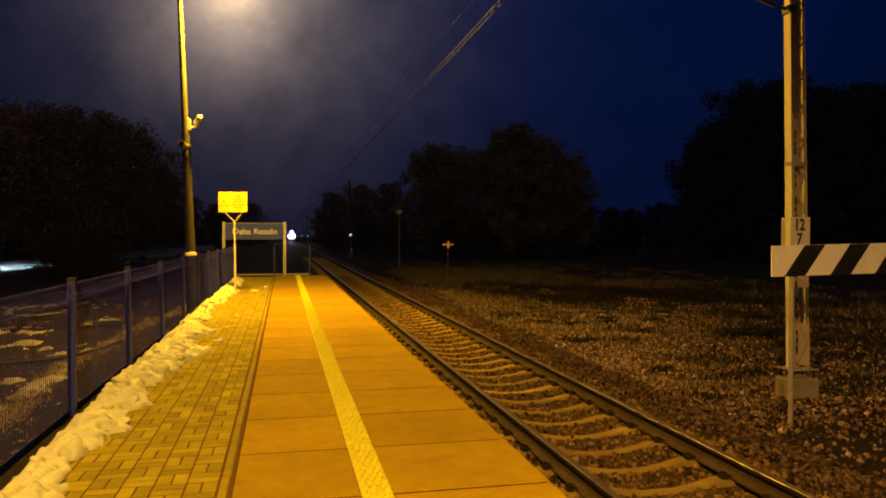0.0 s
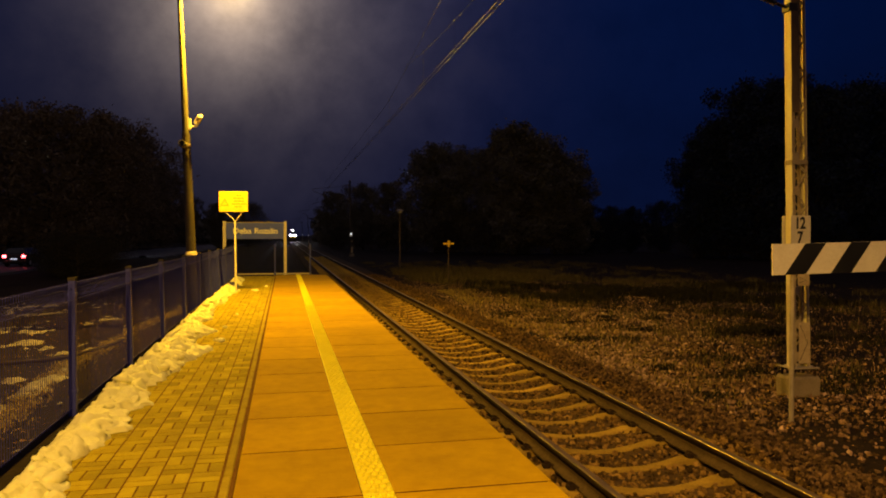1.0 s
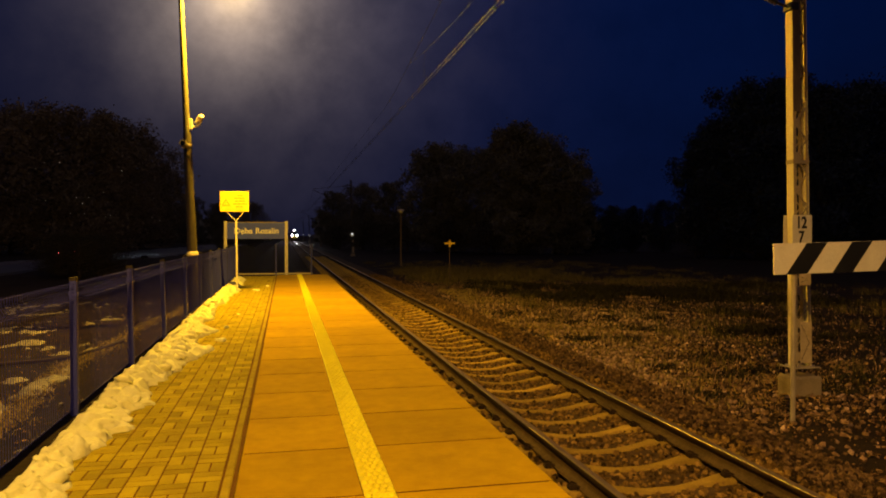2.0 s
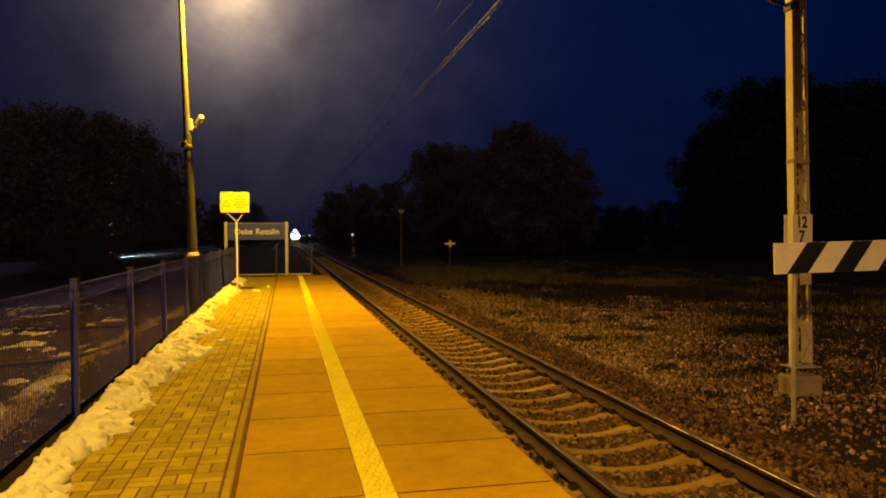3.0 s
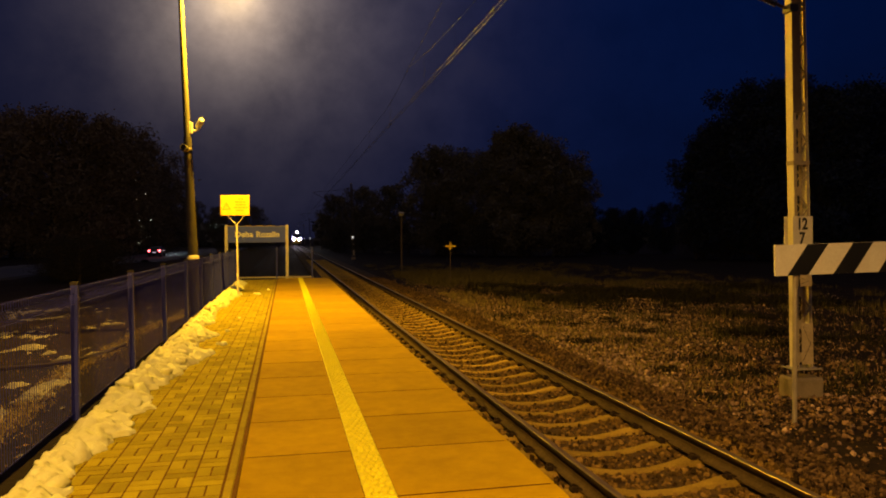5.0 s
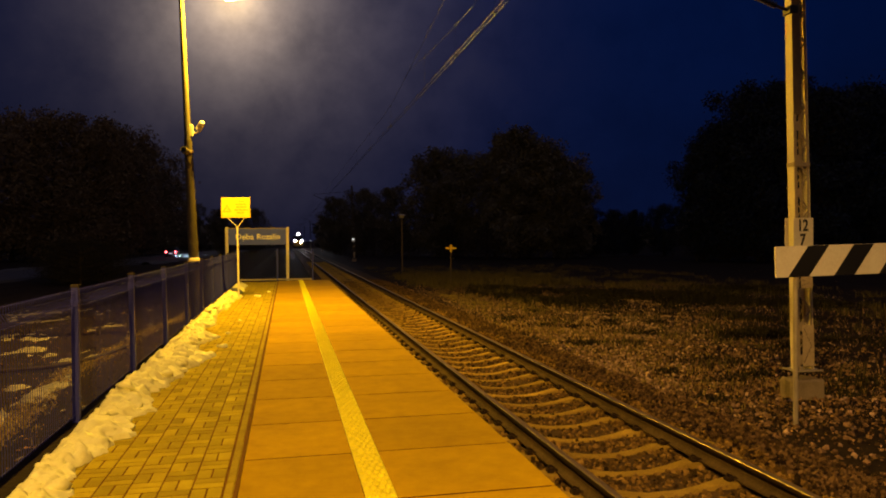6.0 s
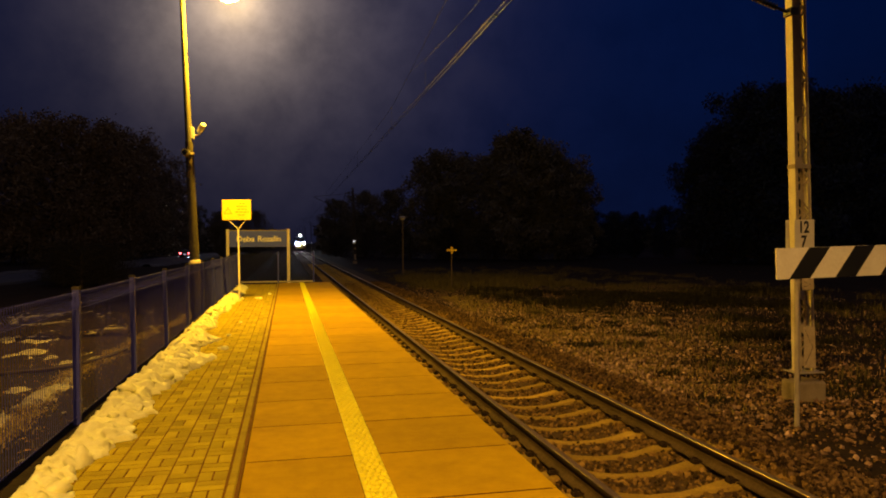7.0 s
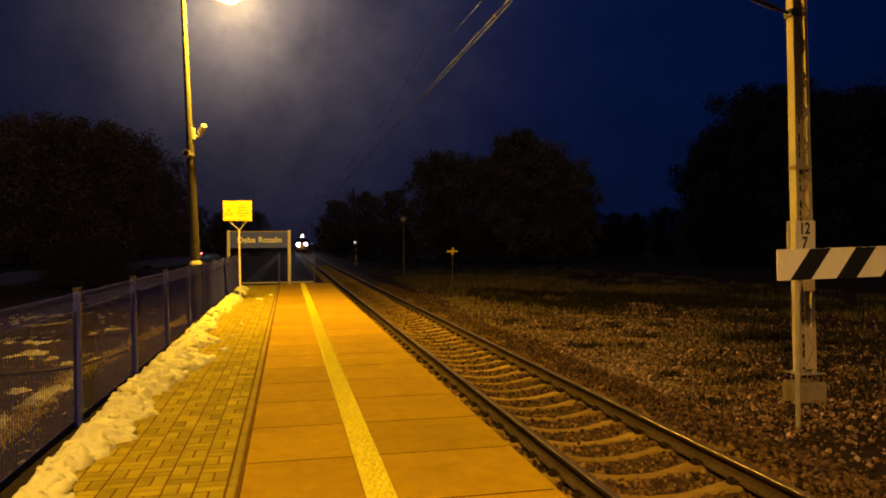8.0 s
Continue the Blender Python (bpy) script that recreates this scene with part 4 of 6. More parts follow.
# ---------------------------------------------------------------- platform lamps
def make_lamp(at, head, lean, with_camera):
    """Tapered pole behind the fence with an arm and a sodium luminaire over the paving."""
    lamp = empty("street_lamp", at)
    tagged(lamp, "tall weathered lamp pole with a glowing sodium luminaire", "street lamp", "platform lamps")
    top = Vector((lean[0], lean[1], 7.3 - at[2]))
    up = top.normalized()
    low = 1.55 - at[2]
    b = Build()
    b.tube((0, 0, -0.3), up * low, 0.122, 0.112, 18)
    b.tube(up * low, up * (low + 0.03), 0.112, 0.108, 18)
    b.tube(up * (low + 0.03), up * (4.0 - at[2]), 0.108, 0.092, 18)
    part("pole", b, POLE_FOOT, lamp, "dark weathered lower tube", smooth=40)
    part("upper_pole", Build().tube(up * (4.0 - at[2]), top, 0.080, 0.055, 18), POLE, lamp, "slimmer paler upper tube", smooth=40)
    b = Build().lathe([(0.125, 0.0), (0.142, 0.025), (0.136, 0.075), (0.112, 0.11)], (up.x * (1.20 - at[2]), up.y * (1.20 - at[2]), 1.13 - at[2]), 18)
    part("base_collar", b, MAST_PAINT, lamp, "pale collar at the foot of the pole", smooth=40)
    hx, hy, hz = head[0] - at[0], head[1] - at[1], head[2] - at[2]
    b = Build().path([top - up * 0.1, top + up * 0.12, (top.x + 0.15, top.y + (hy - top.y) * 0.2, hz + 0.22), (hx - 0.3, hy, hz + 0.12), (hx - 0.05, hy, hz + 0.08)], 0.03, 10)
    part("arm", b, GALV, lamp, smooth=50)
    b = Build()
    prof = [(-0.33, 0.05, 0.05), (-0.22, 0.10, 0.10), (0.0, 0.15, 0.13), (0.16, 0.14, 0.11), (0.24, 0.06, 0.05)]
    vs, fs, n = [], [], 12
    for x, w, h in prof:
        for i in range(n):
            t = math.pi * i / (n - 1)
            vs.append((hx + x, hy + w * math.cos(t), hz + h * math.sin(t)))
    for k in range(len(prof) - 1):
        for i in range(n - 1):
            fs.append((k * n + i, k * n + i + 1, (k + 1) * n + i + 1, (k + 1) * n + i))
        fs.append((k * n + n - 1, k * n, (k + 1) * n, (k + 1) * n + n - 1))
    fs += [tuple(range(n)), tuple(range(4 * n, 5 * n))]
    b.add(vs, fs)
    hood = part("luminaire", b, CAST, lamp, "grey luminaire hood", smooth=40)
    b = Build().lathe([(0.05, -0.075), (0.105, -0.05), (0.125, -0.015), (0.125, -0.004)], n=18)
    lens = part("lens", b, LENS, hood, "glowing amber lens", smooth=60)
    lens.matrix_basis = pose(hx, hy, hz) @ Matrix.Diagonal((1.4, 1.0, 1.0, 1))
    if with_camera:
        p = up * (4.22 - at[2])
        cctv = empty("security_camera", (at[0] + p.x, at[1] + p.y, at[2] + p.z))
        b = Build().box(0.02, -0.05, -0.14, 0.13, 0.05, 0.13, 0.01)
        part("mounting_box", b, CCTV_WHITE, cctv)
        part("arm", Build().path([(0.10, 0, -0.05), (0.18, 0, -0.06), (0.26, -0.02, -0.04), (0.28, -0.02, 0.04)], 0.024, 8), CCTV_WHITE, cctv)
        body = part("housing", Build().lathe([(0.06, -0.17), (0.088, -0.16), (0.092, 0.0), (0.088, 0.17), (0.07, 0.20)], n=18), CCTV_WHITE, cctv, "white bullet camera housing", smooth=50)
        body.matrix_basis = pose(0.29, -0.02, 0.10, 55, 18, 20) @ Matrix.Diagonal((0.78, 0.78, 0.72, 1))
        part("lens_glass", Build().lathe([(0.055, -0.19), (0.06, -0.165)], n=14), GLASS_DARK, body)
        tagged(cctv, "white bullet security camera clamped to the lamp pole", "security camera")
        p = up * (3.72 - at[2])
        cam2 = empty("security_camera", (at[0] + p.x, at[1] + p.y, at[2] + p.z))
        part("clamp_band", Build().lathe([(0.112, -0.03), (0.115, 0.0), (0.112, 0.03)], n=16), GALV, cam2)
        part("bracket", Build().box(-0.04, -0.22, -0.03, 0.04, -0.09, 0.03, 0.008), CAST, cam2)
        part("housing", Build().path([(-0.03, -0.10, -0.02), (-0.05, -0.22, 0.0), (-0.06, -0.34, 0.01)], [0.075, 0.085, 0.08], 14), POLE, cam2, "weathered round camera housing", smooth=50)
        part("lens_glass", Build().path([(-0.06, -0.335, 0.01), (-0.06, -0.352, 0.01)], 0.055, 14), GLASS_DARK, cam2)
        part("cable", Build().path([(0.05, -0.08, -0.30), (0.0, -0.13, -0.22), (-0.03, -0.14, -0.12), (-0.03, -0.16, -0.05)], 0.015, 6), BLACK_PAINT, cam2)
        tagged(cam2, "round weathered camera strapped round the lamp pole", "security camera")
    return lamp


POLE_AT = (-2.07, 17.9, float(ground_z(-2.07, 17.9)))
make_lamp(POLE_AT, HEAD, (-0.27, -0.1), True)
make_lamp((-2.07, -2.8, float(ground_z(-2.07, -2.8))), HEAD_BACK, (-0.10, -0.1), False)


# ---------------------------------------------------------------- signs
def text_mesh(words, size, material, depth=0.004, bold=0.0):
    cu = bpy.data.curves.new("lettering", "FONT")
    cu.body, cu.size, cu.extrude, cu.offset = words, size, depth, bold
    cu.align_x, cu.align_y = "CENTER", "CENTER"
    ob = bpy.data.objects.new("lettering", cu)
    scene.collection.objects.link(ob)
    dg = bpy.context.evaluated_depsgraph_get()
    me = bpy.data.meshes.new_from_object(ob.evaluated_get(dg))
    bpy.data.objects.remove(ob)
    bpy.data.curves.remove(cu)
    me.materials.clear()
    me.materials.append(material)
    return me


def make_yellow_sign():
    s = empty("warning_sign", (-1.33, 21.28, 0.0), -4)
    tagged(s, "yellow rectangular warning sign on a forked steel post", "sign")
    part("post", Build().tube((0, 0, 0.0), (-0.02, 0, 2.03), 0.026, n=14), SIGN_POST, s, smooth=50)
    for e in (-1, 1):
        part("fork_arm", Build().path([(-0.02, 0, 2.0), (-0.02 + e * 0.05, -0.005, 2.07), (-0.05 + e * 0.26, -0.01, 2.30), (-0.05 + e * 0.26, -0.01, 2.45)], 0.011, 8), SIGN_POST, s)
    board = part("board", Build().box(-0.452, -0.045, 2.277, 0.342, -0.025, 2.852, 0.006), YELLOW_SIGN, s, "bright yellow sheet-metal board")
    tri = Build()
    o = [(-0.41, 2.44), (-0.17, 2.44), (-0.29, 2.66)]
    i = [(-0.365, 2.466), (-0.215, 2.466), (-0.29, 2.605)]
    vs = [(x, -0.050, z) for x, z in o + i] + [(x, -0.046, z) for x, z in o + i]
    fs = []
    for a in range(3):
        c = (a + 1) % 3
        fs += [(a, c, 3 + c, 3 + a), (6 + a, 6 + c, 9 + c, 9 + a), (a, c, 6 + c, 6 + a), (3 + a, 3 + c, 9 + c, 9 + a)]
    tri.add(vs, fs)
    tri.box(-0.298, -0.050, 2.51, -0.282, -0.046, 2.575)
    tri.box(-0.298, -0.050, 2.482, -0.282, -0.046, 2.498)
    part("triangle", tri, SIGN_PRINT, board)
    for z, x0, x1 in ((2.74, 0.03, 0.17), (2.66, -0.06, 0.27), (2.58, -0.04, 0.24), (2.50, -0.09, 0.29), (2.42, -0.02, 0.20)):
        b = Build()
        x = x0
        while x < x1 - 0.03:
            w = rng.uniform(0.05, 0.11)
            b.box(x, -0.050, z - 0.018, min(x + w, x1), -0.046, z + 0.018)
            x += w + 0.018
        part("text_bar", b, SIGN_PRINT, board)


make_yellow_sign()


def make_name_board():
    s = empty("station_name_board", (-1.165, 31.0, 0.0))
    tagged(s, "grey station name board between two pale posts", "sign")
    for x in (-1.22, 1.22):
        part("post", Build().box(x - 0.06, -0.05, -0.7, x + 0.06, 0.05, 2.20, 0.012), SIGN_POST, s)
    board = part("board", Build().box(-1.155, -0.03, 1.46, 1.155, 0.03, 2.16, 0.008), BOARD_GREY, s)
    rim = Build()
    rim.box(-1.155, -0.036, 2.135, 1.155, -0.031, 2.158)
    part("rim", rim, GALV, board)
    hook = Build().path([(-0.552, -0.040, 1.682), (-0.575, -0.040, 1.662), (-0.574, -0.040, 1.640), (-0.545, -0.040, 1.632)], 0.011, 6)
    part("lettering", hook, BOARD_TEXT, board, "white station name lettering")
    for word, x in (("Deba", -0.515), ("Rozalin", 0.445)):
        t = part("lettering", text_mesh(word, 0.325, BOARD_TEXT, bold=0.007), BOARD_TEXT, board, "white station name lettering")
        t.matrix_basis = pose(x, -0.036, 1.79, 90, 0, 0) @ Matrix.Diagonal((1.06 if word == "Deba" else 1.0, 1, 1, 1))


make_name_board()


# ---------------------------------------------------------------- overhead line masts
def plate_on(parent, x, y, z, w, h, words):
    p = part("kilometre_plate", Build().box(x - w / 2, y - 0.006, z - h / 2, x + w / 2, y + 0.004, z + h / 2, 0.002), PLATE_WHITE, parent, "white kilometre plate with black digits")
    for word, dz in words:
        t = part("digits", text_mesh(word, 0.225, BLACK_PAINT, 0.002, bold=0.007), BLACK_PAINT, p)
        t.matrix_basis = pose(x - 0.015, y - 0.009, z + dz, 90, 0, 0) @ Matrix.Diagonal((0.78, 1, 1, 1))


def make_mast(at, detailed):
    """Lattice mast: two solid channels joined by braced faces, on a concrete footing."""
    m = empty("catenary_mast", at)
    tagged(m, "pale lattice steel mast on a concrete footing" if detailed else "distant lattice steel mast beside the track", "mast", "overhead line masts")
    part("footing", Build().box(-0.155, -0.18, -0.3, 0.325, 0.18, 0.28, 0.03), CONCRETE, m, "worn concrete footing")
    part("base_plate", Build().box(-0.125, -0.16, 0.390, 0.306, 0.16, 0.410, 0.004), GALV, m, "pale worn base plate")
    for x in (-0.08, 0.26):
        for y in (-0.12, 0.12):
            part("anchor_bolt", Build().tube((x, y, 0.26), (x, y, 0.46), 0.016, n=8), RUST, m)
    top, z0, d = 8.2, 0.41, 0.080

    def half(z):
        return 0.134 - 0.0035 * (z - z0)

    def deep(z):
        return 0.071 - 0.0008 * (z - z0)

    def plate(x0, x1, y0, y1, side, lo=z0, hi=top):
        """A plate of the tapering mast: x counts inwards from the flank."""
        vs = []
        for z in (lo, hi):
            w = half(z)
            g = deep(z)
            vs += [(side * (w - x0), y0 * g, z), (side * (w - x1), y0 * g, z), (side * (w - x1), y1 * g, z), (side * (w - x0), y1 * g, z)]
        return Build().add(vs, [(0, 1, 2, 3), (4, 5, 6, 7), (0, 1, 5, 4), (1, 2, 6, 5), (2, 3, 7, 6), (3, 0, 4, 7)])

    for side in (-1, 1):
        web = part("channel", plate(0.0, 0.009, -1.0, 1.0, side), MAST_PAINT if detailed else FAR_MAST, m, "pale painted steel channel" if detailed else "steel channel darkened to fade into the misty night")
        for s in (-1, 1):
            wide = 0.052 if side < 0 else (0.042 if s < 0 else 0.060)
            # flanges and braces turn from beige to dull brown about 4 m up
            part("flange", plate(0.0095, wide, s, s * 0.88, side, z0, 4.2), FLANGE_PAINT if detailed else FAR_MAST, web, "beige lower channel flange")
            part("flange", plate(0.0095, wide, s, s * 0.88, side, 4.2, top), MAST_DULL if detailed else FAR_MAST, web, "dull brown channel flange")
    bay, z = 0.47, 0.55
    while z < top - 0.6:
        w = half(z) - 0.03
        for s in (-1, 1):
            y = s * (deep(z + 0.2) + 0.004)
            for a, c in (((-w, z), (w, z + 0.5 * bay)), ((w, z + 0.5 * bay), (-w, z + bay))):
                b = Build()
                e = Vector((c[0] - a[0], 0, c[1] - a[1])).normalized()
                nrm = Vector((-e.z, 0, e.x)) * (0.011 if s < 0 else 0.008)
                A, C = Vector((a[0], y, a[1])), Vector((c[0], y, c[1]))
                t = Vector((0, 0.004, 0))
                vs = [A - nrm - t, A + nrm - t, C + nrm - t, C - nrm - t, A - nrm + t, A + nrm + t, C + nrm + t, C - nrm + t]
                b.add(vs, [(0, 1, 2, 3), (7, 6, 5, 4), (0, 4, 5, 1), (1, 5, 6, 2), (2, 6, 7, 3), (3, 7, 4, 0)])
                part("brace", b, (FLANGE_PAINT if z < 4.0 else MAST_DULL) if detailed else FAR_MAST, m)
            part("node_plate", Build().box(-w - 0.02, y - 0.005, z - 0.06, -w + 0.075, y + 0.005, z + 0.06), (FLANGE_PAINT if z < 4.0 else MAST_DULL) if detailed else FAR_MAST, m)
        z += bay
    # a stiffening plate on the upper half
    vs = [(x, y, z) for z in (4.0, top) for x, y in ((-half(z) + 0.002, -deep(z) - 0.015), (0.006, -deep(z) - 0.015), (0.006, -deep(z) - 0.010), (-half(z) + 0.002, -deep(z) - 0.010))]
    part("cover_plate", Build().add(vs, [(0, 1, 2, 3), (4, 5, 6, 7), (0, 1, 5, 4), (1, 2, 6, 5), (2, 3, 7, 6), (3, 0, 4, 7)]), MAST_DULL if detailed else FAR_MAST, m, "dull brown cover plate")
    part("joint_band", Build().box(-half(3.3) - 0.006, -deep(3.3) - 0.012, 3.27, half(3.3) + 0.006, deep(3.3) + 0.012, 3.33, 0.003), FLANGE_PAINT if detailed else FAR_MAST, m)
    part("clamp_band", Build().box(-half(5.3) - 0.03, -deep(5.3) - 0.020, 5.41, -half(5.3) + 0.10, deep(5.3) + 0.012, 5.52, 0.006), BLACK_PAINT, m, "dark steel clamp band")
    for a, c, x0 in ((0.46, 1.04, -0.055), (1.56, 1.72, -0.06)):
        part("gusset_plate", Build().box(x0, -deep(a) - 0.018, a, half(a) - 0.004, -deep(a) - 0.011, c, 0.001), PATCH_PAINT, m, "pale repainted gusset plate")
        y = -deep(a) - 0.020
        part("rust_seam", Build().path([(x0 + 0.01, y, a + 0.04), (half(a) - 0.05, y, (a + c) / 2), (x0 + 0.02, y, c - 0.04)], 0.005, 5), MAST_RUST, m, "rusty weld seam")
    part("top_cap", Build().box(-half(top), -deep(top), top, half(top), deep(top), top + 0.02), MAST_PAINT, m)
    # cantilever: bracket, insulator, tubes and registration arm
    zc = 5.47
    part("bracket_pin", Build().path([(-0.11, 0, zc), (-0.20, 0, zc + 0.02), (-0.28, 0, zc + 0.045)], 0.022, 8), BLACK_PAINT, m)
    ins = Build()
    e = Vector((-0.95, 0, 0.30)).normalized()
    p = Vector((-0.28, 0, zc + 0.045))
    for i in range(11):
        q = p + e * (0.045 + 0.05 * i)
        ins.tube(q, q + e * 0.02, 0.05, 0.028, 12)
    ins.tube(p, p + e * 0.62, 0.02, n=8)
    part("insulator", ins, INSULATOR, m, "brown ribbed insulator")
    q = p + e * 0.62
    end = Vector((AXIS - at[0] - 0.33, 0, 7.15))
    part("cantilever_tube", Build().path([q, end], 0.024, 8), GALV if detailed else FAR_MAST, m)
    part("tie_tube", Build().path([(-0.10, 0, 7.6), (end.x, 0, end.z + 0.1)], 0.018, 8), GALV if detailed else FAR_MAST, m)
    low = Vector((2.97 - at[0], 0, 4.885 - at[2] + 0.03))
    part("registration_arm", Build().path([q + (end - q) * 0.35, low + Vector((0.9, 0, 0.35)), low], 0.015, 8), GALV if detailed else FAR_MAST, m)
    # the mast leans a little towards the track
    for ob in m.children_recursive:
        if ob.name.split(".")[0] not in ("footing", "base_plate", "anchor_bolt"):
            for v in ob.data.vertices:
                v.co.x += 0.08 - 0.0225 * (v.co.z - 0.81)
    words = (("12", 0.085), ("7", -0.115)) if detailed else ()
    if not detailed:
        # no lamp here: a glowing disc stands for light thrown back by the plate
        part("marker_lamp", Build().tube((0.02, -d - 0.16, 2.42), (0.02, -d - 0.04, 2.42), 0.075, n=12), PLATE_GLINT, m, "small glowing disc for light caught by the plate")
    plate_on(m, 0.018, -d - 0.03, 2.35, 0.315, 0.40, words)
    part("kilometre_plate", Build().box(-0.11, d + 0.025, 2.15, 0.205, d + 0.035, 2.55, 0.002), PLATE_WHITE, m, "white kilometre plate turned the other way")
    return m


MAST_Y = (8.96, 78.6, 149.0, 219.0, 289.0)
for k, y in enumerate(MAST_Y):
    make_mast((7.07, y, -0.66), k == 0)


def wire(name, pts, r, label, material=COPPER):
    ob = new(name, mesh_of(name, Build().path(pts, r, 5), material, 60))
    return tagged(ob, label, "wire", "overhead line wires")


def make_wires():
    def contact(y):
        return 4.885
    def messenger(y):
        k = min(range(len(MAST_Y)), key=lambda i: abs(MAST_Y[i] - y))
        d = abs(y - MAST_Y[k])
        return max(5.45, 6.66 - 0.118 * d + 0.0014 * d * d)
    def stitch(d):
        return 5.34 + 0.42 * (abs(d) / 8.5) ** 2
    ys = [-20 + 2.0 * k for k in range(170)]
    for dx in (-0.035, 0.035):
        wire("contact_wire", [(2.97 + dx, y, contact(y)) for y in (-20, 60, 180, 320)], 0.0060, "twin copper contact wire over the track")
    wire("messenger_wire", [(2.97, y, messenger(y)) for y in ys], 0.0046, "sagging messenger wire above the contact wire", BRONZE)
    for my in MAST_Y[:2]:
        pts = [(2.97, my + d, stitch(d)) for d in np.linspace(-8.5, 8.5, 17)]
        wire("stitch_wire", pts, 0.0040, "thin stitch wire slung under the messenger wire", BRONZE)
    drops = [10.1, 12.55, 15.48, 20.7, 26.0, 31.0, 36.0]
    for y in drops:
        z = stitch(y - MAST_Y[0]) if y < 17 else messenger(y)
        d = new("dropper", mesh_of("dropper", Build().path([(2.97, y, contact(y) + 0.01), (2.975, y, (z + contact(y)) / 2), (2.97, y, z)], 0.0018, 4).box(2.960, y - 0.02, z - 0.015, 2.980, y + 0.02, z + 0.015, 0.004).box(2.932, y - 0.012, contact(y) - 0.008, 3.008, y + 0.012, contact(y) + 0.014, 0.003), COPPER))
        tagged(d, "thin dropper hanging the contact wire", "dropper", "droppers of the overhead line")


make_wires()


# ---------------------------------------------------------------- barrier board, cross sign, mushroom lamp
def make_barrier():
    s = empty("striped_barrier_board", (5.78, 7.65, -0.66), 0)
    tagged(s, "white barrier board with black diagonal stripes on posts", "barrier")
    z0, z1, ln = 1.79, 2.165, 2.30
    board = part("board", Build().box(0, -0.015, z0, ln, 0.015, z1, 0.003), WHITE_PAINT, s)
    board.matrix_basis = pose(0, 0, 0, 0, -1.2, 0)
    x = 0.16
    while x < ln - 0.3:
        w, sl = 0.29, 0.29
        pts = [(x, z0 + 0.001), (x + w, z0 + 0.001), (x + w + sl, z1 - 0.001), (x + sl, z1 - 0.001)]
        pts = [(min(px, ln - 0.002), pz) for px, pz in pts]
        b = Build().prism(pts, -0.019, -0.0155)
        part("black_stripe", b, BLACK_PAINT, board, "black diagonal stripe")
        x += 0.645
    for x in (0.275, ln - 0.275):
        part("post", Build().tube((x, 0.045, -0.3), (x, 0.045, z0 + 0.30), 0.030, n=14), GALV, s, smooth=50)
        part("clamp", Build().box(x - 0.04, 0.014, z0 + 0.10, x + 0.04, 0.085, z0 + 0.15, 0.004), GALV, s)


make_barrier()


def make_cross_sign():
    s = empty("cross_sign", (7.7, 33.8, float(ground_z(7.7, 33.8))))
    tagged(s, "small yellow cross-shaped marker on a thin post", "sign")
    z = 1.22 - s.location.z
    part("post", Build().tube((0, 0, -0.2), (0, 0, z + 0.1), 0.020, n=10), MAST_RUST, s)
    part("cross_bar", Build().box(-0.265, -0.040, z - 0.045, 0.265, -0.026, z + 0.045, 0.004), YELLOW_SIGN, s)
    part("upright_bar", Build().box(-0.05, -0.054, z - 0.17, 0.05, -0.041, z + 0.17, 0.004), YELLOW_SIGN, s)


make_cross_sign()


def make_mushroom_lamp():
    s = empty("park_lamp", (8.16, 51.6, float(ground_z(8.16, 51.6))))
    tagged(s, "unlit park lamp with a domed shade on a slim post", "street lamp")
    part("post", Build().tube((0, 0, -0.2), (0, 0, 3.85), 0.065, 0.05, n=12), MAST_DULL, s, smooth=50)
    part("globe", Build().lathe([(0.08, 3.82), (0.16, 3.88), (0.17, 3.98), (0.12, 4.02)], n=16), WHITE_PAINT, s, smooth=60)
    part("shade", Build().lathe([(0.30, 4.00), (0.28, 4.04), (0.18, 4.10), (0.05, 4.13)], n=18), GALV, s, smooth=60)


make_mushroom_lamp()


